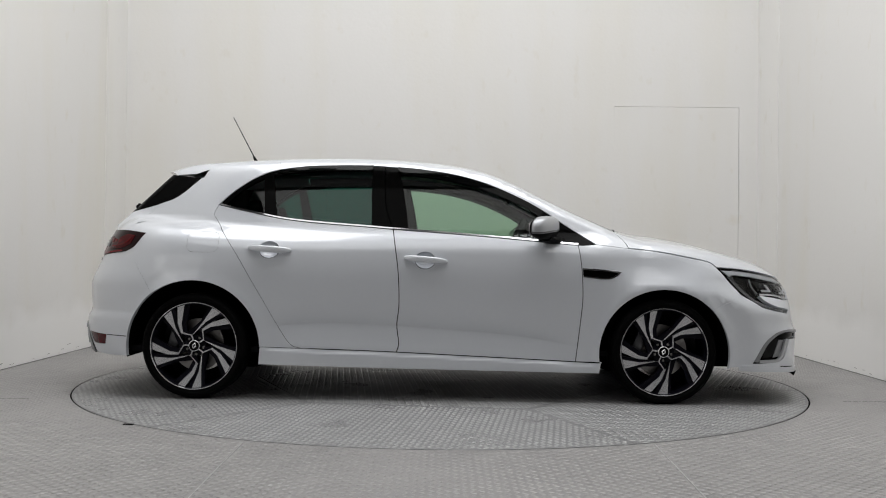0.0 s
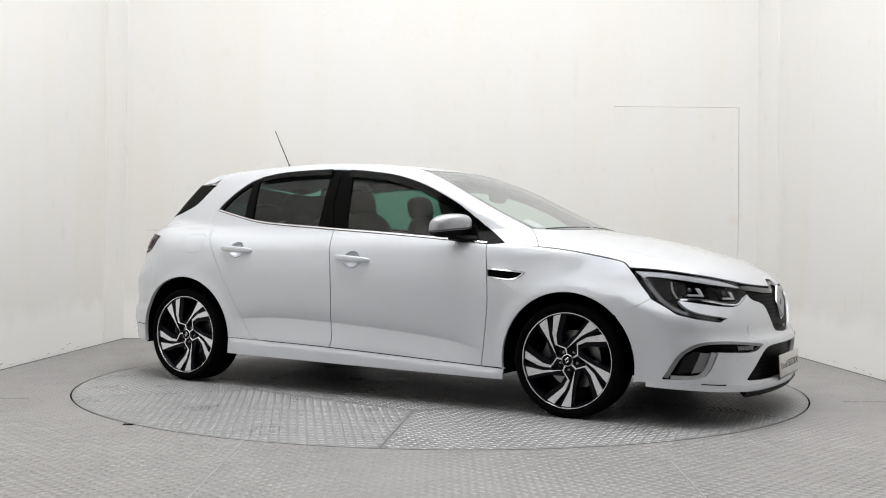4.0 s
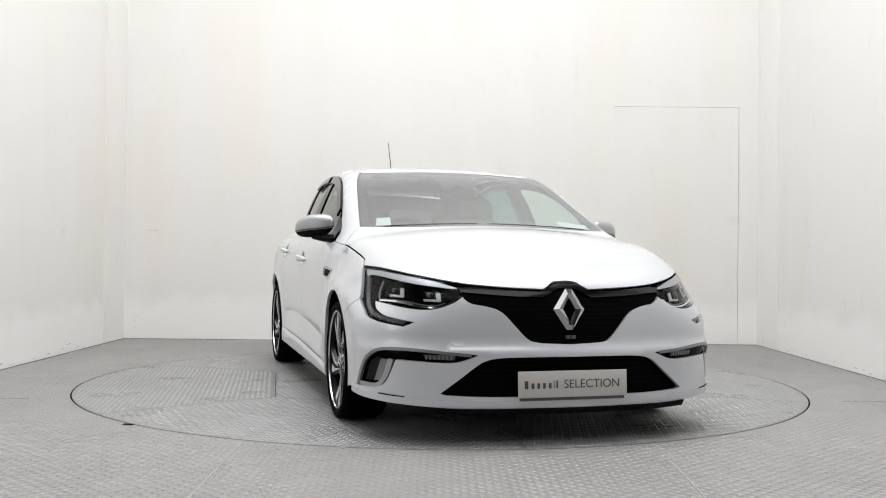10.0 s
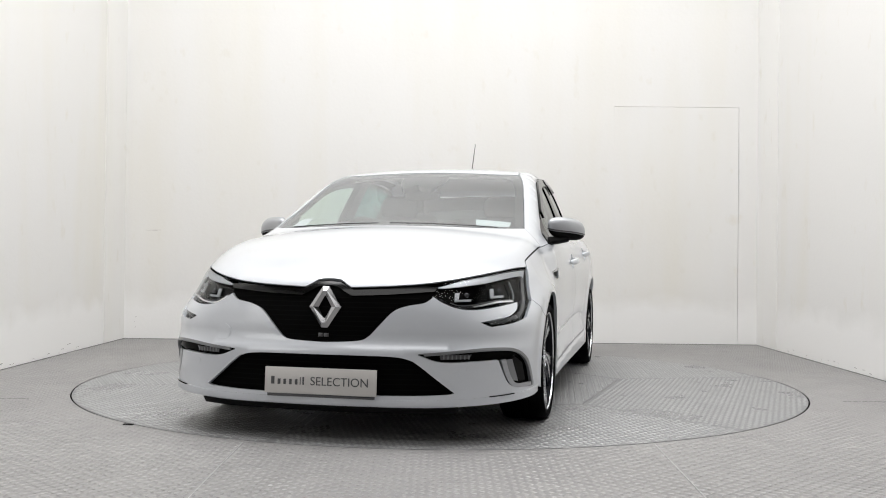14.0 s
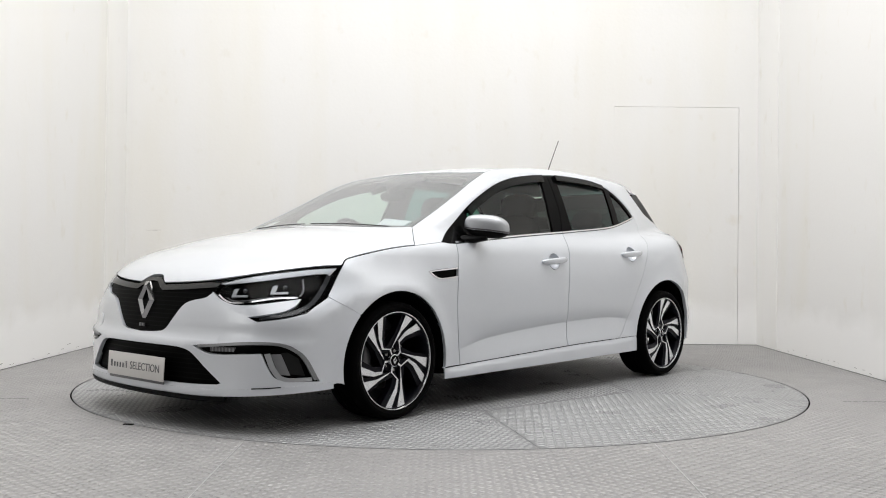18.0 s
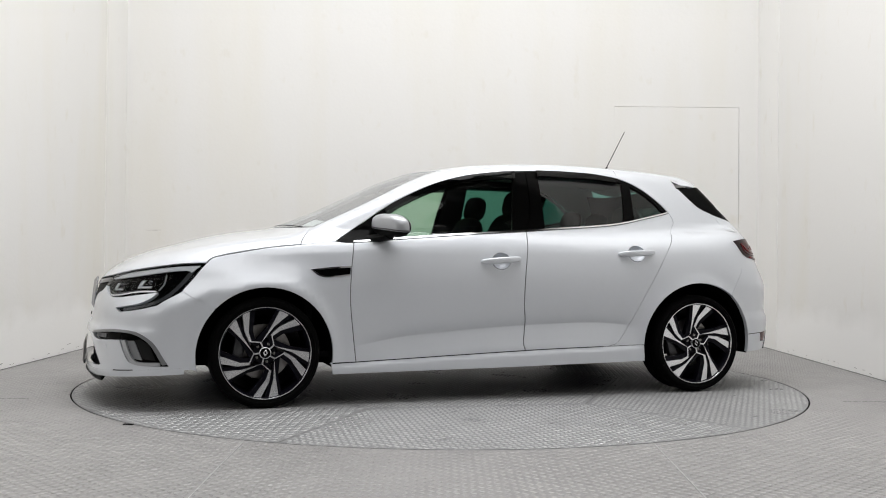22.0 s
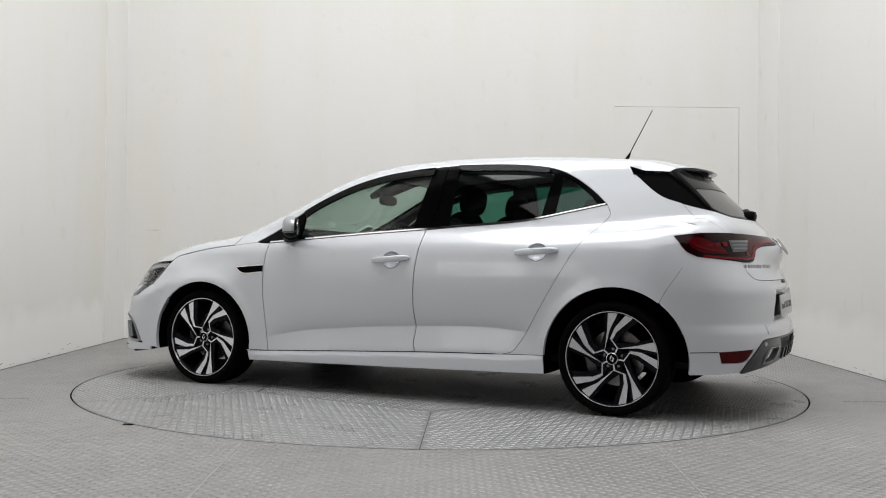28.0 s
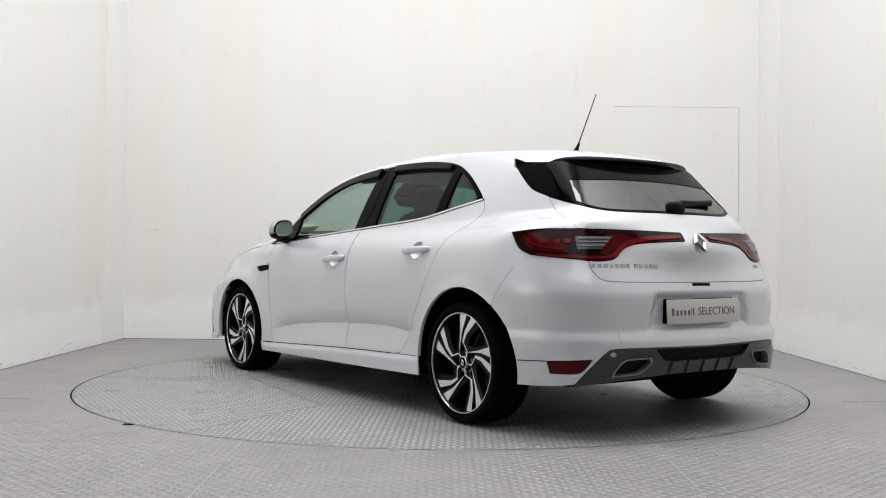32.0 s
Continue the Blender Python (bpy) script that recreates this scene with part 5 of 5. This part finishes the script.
seat(0.10, 0.37)
seat(0.10, -0.37)
bench = part("rear_bench", blob(0.26, 0.62, 0.09, 0.5, 40), FABRIC, car, "charcoal cloth rear bench", True, pose(-0.62, 0, 0.50))
part("bench_back", blob(0.08, 0.61, 0.27, 0.5, 40), FABRIC, bench, "", True, pose(-0.36, 0, 0.27, 0, -18))
for y in (-0.40, 0.0, 0.40):
    part("headrest", blob(0.05, 0.12, 0.07, 0.7, 24), FABRIC, bench, "", True, pose(-0.46, y, 0.59 if y else 0.56, 0, -12))
both("rear_pillar_trim", "rear", ring([(0.50, 1.0), (0.60, 0.99), (0.80, 1.15), (0.82, 1.30), (0.60, 1.29), (0.56, 1.2), (0.555, 1.11)]), FABRIC, car, off=-0.022, depth=0, gap=0)
part("parcel_shelf", box(0.42, 1.14, 0.02, (-1.36, 0, 0.985), 0.005), FABRIC, car, "", False)
part("interior_mirror", merge(blob(0.02, 0.115, 0.034, 0.7, 24), tube([(0.01, 0, 0.02), (0.025, 0, 0.045)], 0.010, 8)), TRIM, car, "black interior mirror", True, pose(0.49, 0, 1.20))
panel("sensor_pod", "top", ring([(0.34, -0.15), (0.34, 0.13), (0.50, 0.11), (0.60, 0.075)], crv([(0.605, 0.06), (0.585, 0.02), (0.55, -0.014), (0.585, -0.05), (0.61, -0.09)]), [(0.60, -0.105), (0.50, -0.135)]), TRIM, car, off=-0.012, gap=0, depth=0.03, label="black sensor pod behind the windscreen")
panel("paper_disc", "top", ring([(0.985, 0.64), (1.072, 0.635), (1.082, 0.46), (1.0, 0.44)]), PAPER, car, off=-0.012, gap=0, depth=0, label="white paper permit behind the windscreen")
panel("paper_disc", "top", ring([(0.955, -0.61), (1.055, -0.635), (1.065, -0.55), (0.96, -0.535)]), PAPER, car, off=-0.012, gap=0, depth=0, label="white paper permit behind the windscreen")


# ---- the room: steel floor with the turntable, cream walls, ceiling ----
DX0, DX1, DZ = 1.66, 2.87, 2.30
YW = -2.1
R_DISC, XL, XR, YB, YF, H = 2.28, -3.075, 3.06, 2.98, -3.5, 6.4


def slab(name, x0, x1, y0, y1, z0, z1, material, label="", category="", kind="structure"):
    ob = part(name, box(x1 - x0, y1 - y0, z1 - z0, ((x0 + x1) / 2, (y0 + y1) / 2, (z0 + z1) / 2)), material, None, label, False)
    return tagged(ob, "", category, "", kind)


def floor_plate():
    """The floor round the turntable: a square sheet with a round hole."""
    n, r = 180, R_DISC + 0.008
    verts, faces = [], []
    for i in range(n):
        a = 2 * math.pi * i / n
        c, s = math.cos(a), math.sin(a)
        k = min((XR if c > 0 else -XL) / max(abs(c), 1e-6), (YB if s > 0 else -YF) / max(abs(s), 1e-6))
        verts += [(r * c, r * s, 0), (k * c, k * s, 0), (r * c, r * s, -0.06)]
    for i in range(n):
        a, b = 3 * i, 3 * ((i + 1) % n)
        faces += [(a, a + 1, b + 1, b), (a, b, b + 2, a + 2)]
    for cx, cy in ((XL, YB), (XR, YB), (XL, YF), (XR, YF)):
        ang = math.atan2(cy, cx) % (2 * math.pi)
        i = int(ang / (2 * math.pi) * n)
        verts.append((cx, cy, 0))
        faces.append((3 * i + 1, len(verts) - 1, 3 * ((i + 1) % n) + 1))
    ob = mesh_ob("floor", verts, faces, FLOOR)
    return tagged(ob, "grey painted steel tread plate floor", "floor", "", "structure")


def treads(name, keep, pitch, material, parent, rot):
    """Raised lozenges of the tread plate, in alternating directions."""
    L, W, Ht = pitch * 0.43, pitch * 0.17, 0.0019
    base = np.array([(L, 0, 0), (0, W, 0), (-L, 0, 0), (0, -W, 0), (L * 0.55, 0, Ht), (0, W * 0.4, Ht), (-L * 0.55, 0, Ht), (0, -W * 0.4, Ht)])
    bf = [(0, 1, 5, 4), (1, 2, 6, 5), (2, 3, 7, 6), (3, 0, 4, 7), (4, 5, 6, 7)]
    i, j = np.meshgrid(np.arange(-150, 151), np.arange(-150, 151))
    i, j = i.ravel(), j.ravel()
    c = np.c_[i, j] * pitch * 0.70
    ca, sa = math.cos(rot), math.sin(rot)
    c = c @ np.array([[ca, sa], [-sa, ca]])
    ok = keep(c[:, 0], c[:, 1])
    c, par = c[ok], ((i + j) % 2)[ok]
    ang = rot + np.where(par == 0, math.pi / 4, -math.pi / 4)
    co, si = np.cos(ang)[:, None], np.sin(ang)[:, None]
    x = c[:, :1] + base[None, :, 0] * co - base[None, :, 1] * si
    y = c[:, 1:] + base[None, :, 0] * si + base[None, :, 1] * co
    z = np.broadcast_to(base[None, :, 2], x.shape)
    v = np.stack([x, y, z], 2).reshape(-1, 3)
    f = (np.array(bf)[None] + 8 * np.arange(len(c))[:, None, None]).reshape(-1, 4)
    ob = mesh_ob(name, v.tolist(), f.tolist(), material, parent)
    ob.data.polygons.foreach_set("use_smooth", [False] * len(ob.data.polygons))
    return tagged(ob, "", "", "", "stuff")


floor = floor_plate()
treads("tread_pattern", lambda x, y: (np.hypot(x, y) > R_DISC + 0.024) & (x > XL + 0.02) & (x < XR - 0.02) & (y < YB - 0.02) & (y > -3.45), 0.043, TREAD, floor, 0.0)
turntable = part("turntable", lathe([(0.0, -0.004), (1.2, -0.004), (R_DISC - 0.002, -0.004), (R_DISC, -0.006), (R_DISC, -0.05), (0.0, -0.05)], 180, "z"), GAP, None, "round worn steel tread plate turntable in the floor", False)
tagged(turntable, "", "turntable")
R_HUB, SPOKE = 1.24, 53.4


def sector_plate(k):
    """One of six outer deck plates: from the middle hexagon's edge to the rim."""
    a0, a1 = radians(SPOKE + 60 * k), radians(SPOKE + 60 * k + 60)
    g = 0.0016
    outer = [((R_DISC - 0.002) * math.cos(a), (R_DISC - 0.002) * math.sin(a)) for a in np.linspace(a0 + g / R_DISC, a1 - g / R_DISC, 31)]
    inner = [((R_HUB + g) * math.cos(a), (R_HUB + g) * math.sin(a)) for a in (a1 - g / R_HUB, a0 + g / R_HUB)]
    return outer + inner


def deck_plate(outline, rot, keep):
    bm = bmesh.new()
    top = [bm.verts.new((x, y, 0.0)) for x, y in outline]
    low = [bm.verts.new((x, y, -0.004)) for x, y in outline]
    bm.faces.new(top)
    for i in range(len(top)):
        j = (i + 1) % len(top)
        bm.faces.new((top[i], low[i], low[j], top[j]))
    ob = part("deck_plate", bm, DISC, turntable, "worn steel tread plate", False)
    treads("tread_pattern", keep, 0.043, DECKTREAD, ob, rot)


def hexagon(x, y):
    """How far a place lies from the middle, measured across the hexagon's edges."""
    a = [radians(SPOKE + 30 + 60 * k) for k in range(6)]
    return np.max([x * math.cos(q) + y * math.sin(q) for q in a], axis=0)


EDGE = R_HUB * math.cos(radians(30))
deck_plate([((R_HUB - 0.0016) * math.cos(radians(SPOKE + 60 * k)), (R_HUB - 0.0016) * math.sin(radians(SPOKE + 60 * k))) for k in range(6)], 0.9, lambda x, y: hexagon(x, y) < EDGE - 0.014)
for k in range(6):
    def keep(x, y, k=k):
        a = (np.degrees(np.arctan2(y, x)) - SPOKE - 60 * k) % 360
        side = np.minimum(np.sin(np.radians(a)), np.sin(np.radians(60 - a))) * np.hypot(x, y)
        return (a < 60) & (side > 0.014) & (hexagon(x, y) > EDGE + 0.014) & (np.hypot(x, y) < R_DISC - 0.016)
    deck_plate(sector_plate(k), radians(SPOKE + 30 + 60 * k), keep)
# black ring laid in the rim gap, its shade put in as colour
part("rim_joint", lathe([(R_DISC + 0.0004, -0.004), (R_DISC + 0.0075, -0.004)], 180, "z"), GAP_BLACK, floor, "dark joint round the turntable", False)
slab("pit", -2.5, 2.5, -2.5, 2.5, -0.12, -0.06, GAP, "dark pit under the turntable", "pit")


def seam(x0, y0, x1, y1, w, parent, z=0.0016, material=None, label="dark plate joint"):
    L = math.hypot(x1 - x0, y1 - y0)
    return part("plate_joint", box(L, w, 0.0012, (0, 0, 0)), material or GAP, parent, label, False, pose((x0 + x1) / 2, (y0 + y1) / 2, z, 0, 0, math.degrees(math.atan2(y1 - y0, x1 - x0))))


seam(0.955, -2.12, 0.905, -3.5, 0.004, floor, 0.0018, JOINT, "pale plate joint")
seam(-0.865, -2.16, -0.84, -3.5, 0.004, floor, 0.0018, JOINT, "pale plate joint")
seam(2.35, -0.75, 3.05, -0.72, 0.0025, floor)
seam(-2.32, -0.95, -3.05, -1.0, 0.0025, floor)
part("floor_bolt", box(0.05, 0.018, 0.006, (0, 0, 0), 0.002), GAP, floor, "dark floor stop", False, pose(-1.497, -1.76, 0.003, 0, 0, 0))
seam(-0.05, -3.13, 0.95, -3.13, 0.003, floor, 0.0018)
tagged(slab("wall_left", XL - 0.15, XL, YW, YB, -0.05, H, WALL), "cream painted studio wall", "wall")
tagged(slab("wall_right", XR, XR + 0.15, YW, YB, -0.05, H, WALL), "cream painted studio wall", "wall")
# unseen hall, added: white sides bounce light onto the car, the end stays dark
for n, x0, x1, y0, y1 in (("hall_wall_left", -4.8, -4.6, -11, YW), ("hall_wall_right", 4.6, 4.8, -11, YW), ("hall_wall_inner", -4.8, XL - 0.15, YW, YW + 0.15), ("hall_wall_side", XR + 0.15, 4.8, YW, YW + 0.15)):
    tagged(slab(n, x0, x1, y0, y1, -0.05, 5.8, WALL_LOW), "unseen white hall wall, added to bounce light onto the car", "wall")
tagged(slab("hall_wall_end", -4.8, 4.8, -11.2, -11, -0.05, 5.8, HALL), "dark hall wall", "wall")
tagged(slab("hall_ceiling", -4.8, 4.8, -11.2, YF - 0.1, 5.8, 5.9, HALL), "dark hall ceiling", "ceiling")
tagged(slab("hall_head", -4.8, 4.8, YF - 0.1, YF, 5.2, H + 0.1, HALL), "dark wall over the booth's opening", "wall")
for n, x0, x1 in (("hall_ceiling_left", -4.8, XL - 0.15), ("hall_ceiling_right", XR + 0.15, 4.8)):
    tagged(slab(n, x0, x1, YF - 0.1, YW, 5.8, 5.9, HALL), "dark hall ceiling beside the booth", "ceiling")
for n, x0, x1 in (("hall_beam_left", XL - 0.15, XL), ("hall_beam_right", XR, XR + 0.15)):
    tagged(slab(n, x0, x1, YF, YW, 5.7, H + 0.1, HALL), "dark beam over the booth's open side", "wall")
for n, x0, x1 in (("hall_floor_left", -4.8, XL), ("hall_floor_right", XR, 4.8)):
    tagged(slab(n, x0, x1, YF, YW, -0.1, 0.0, FLOOR), "grey hall floor beside the booth", "floor")
tagged(slab("hall_floor", -4.8, 4.8, -11.2, YF, -0.1, 0.0, FLOOR), "grey hall floor", "floor")
for n, x0, x1 in (("wall_panel_left", XL, XL + 0.006), ("wall_panel_right", XR - 0.006, XR)):
    tagged(slab(n, x0, x1, 2.42, YB, 0, H, WALL_LOW), "white wall panel in the corner", "wall")
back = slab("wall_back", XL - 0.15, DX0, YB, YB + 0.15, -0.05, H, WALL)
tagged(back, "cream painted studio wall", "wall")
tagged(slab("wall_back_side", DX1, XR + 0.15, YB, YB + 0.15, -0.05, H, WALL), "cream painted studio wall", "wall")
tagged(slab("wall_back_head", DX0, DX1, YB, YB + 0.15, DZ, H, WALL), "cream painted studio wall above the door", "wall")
tagged(slab("door_1", DX0 + 0.0006, DX1 - 0.004, YB + 0.0005, YB + 0.05, 0.0, DZ - 0.0025, WALL), "flush cream painted door in the wall", "door")
slab("door_void", DX0 - 0.1, DX1 + 0.1, YB + 0.16, YB + 0.18, -0.05, DZ + 0.1, GAP, "dark space behind the door", "wall")
tagged(slab("ceiling", XL - 0.15, XR + 0.15, YF, YB + 0.15, H, H + 0.1, CEIL), "white ceiling", "ceiling")


# grey joint along the foot of the walls, scuffs and a patched corner
for n, x0, x1, y0, y1 in (("floor_joint_left", XL + 0.007, XL + 0.013, YW, YB - 0.006), ("floor_joint_right", XR - 0.013, XR - 0.007, YW, YB - 0.006), ("floor_joint_back", XL + 0.007, XR - 0.007, YB - 0.012, YB - 0.006)):
    tagged(slab(n, x0, x1, y0, y1, 0.0005, 0.005, FOOT), "grey joint at the foot of the wall", "joint")
rnd = random.Random(7)


def scuff(at, size, turn_deg, wall):
    """A thin mark on a wall: at is its place, size its length and height."""
    L, h = size
    return part("scuff", prism([(-L / 2, 0), (-L / 6, h * 0.6), (L / 4, h), (L / 2, h * 0.7), (L / 5, 0.2 * h)], 0, 0.0006), SCUFF, wall, "grey brown scuff", False, pose(*at, 0, 0, turn_deg))


walls = {n: bpy.data.objects[n] for n in ("wall_left", "wall_right", "wall_back")}
for k in range(12):
    scuff((XL + 0.0008, rnd.uniform(0.2, 2.4), rnd.uniform(0.012, 0.07)), (rnd.uniform(0.02, 0.07), rnd.uniform(0.002, 0.006)), 90, walls["wall_left"])
    scuff((XR - 0.0002, rnd.uniform(0.2, 2.4), rnd.uniform(0.010, 0.05)), (rnd.uniform(0.02, 0.08), rnd.uniform(0.002, 0.005)), 90, walls["wall_right"])
for x, z, L in ((-2.80, 1.05, 0.16), (-2.2, 0.36, 0.05), (1.18, 0.37, 0.06)):
    scuff((x, YB - 0.0007, z), (L, 0.0035), 0, walls["wall_back"])
for x, z in ((-2.96, 0.11), (-2.965, 0.16), (-2.955, 0.21), (-1.5, 0.03), (-0.4, 0.02)):
    scuff((x, YB - 0.0007, z), (0.012, 0.006), 0, walls["wall_back"])


# ---- what turns, turns together ----
def motions():
    CX, CY = -0.0656, -0.0283
    car_rows, disc_rows = [], []
    for k in range(65):
        t = k * 0.5
        r = pose(0, 0, 0, 0, 0, turn(t))
        disc_rows.append((t, r))
        car_rows.append((t, r @ pose(CX, CY, 0.0018)))
    walk(car, car_rows)
    walk(turntable, disc_rows)


motions()
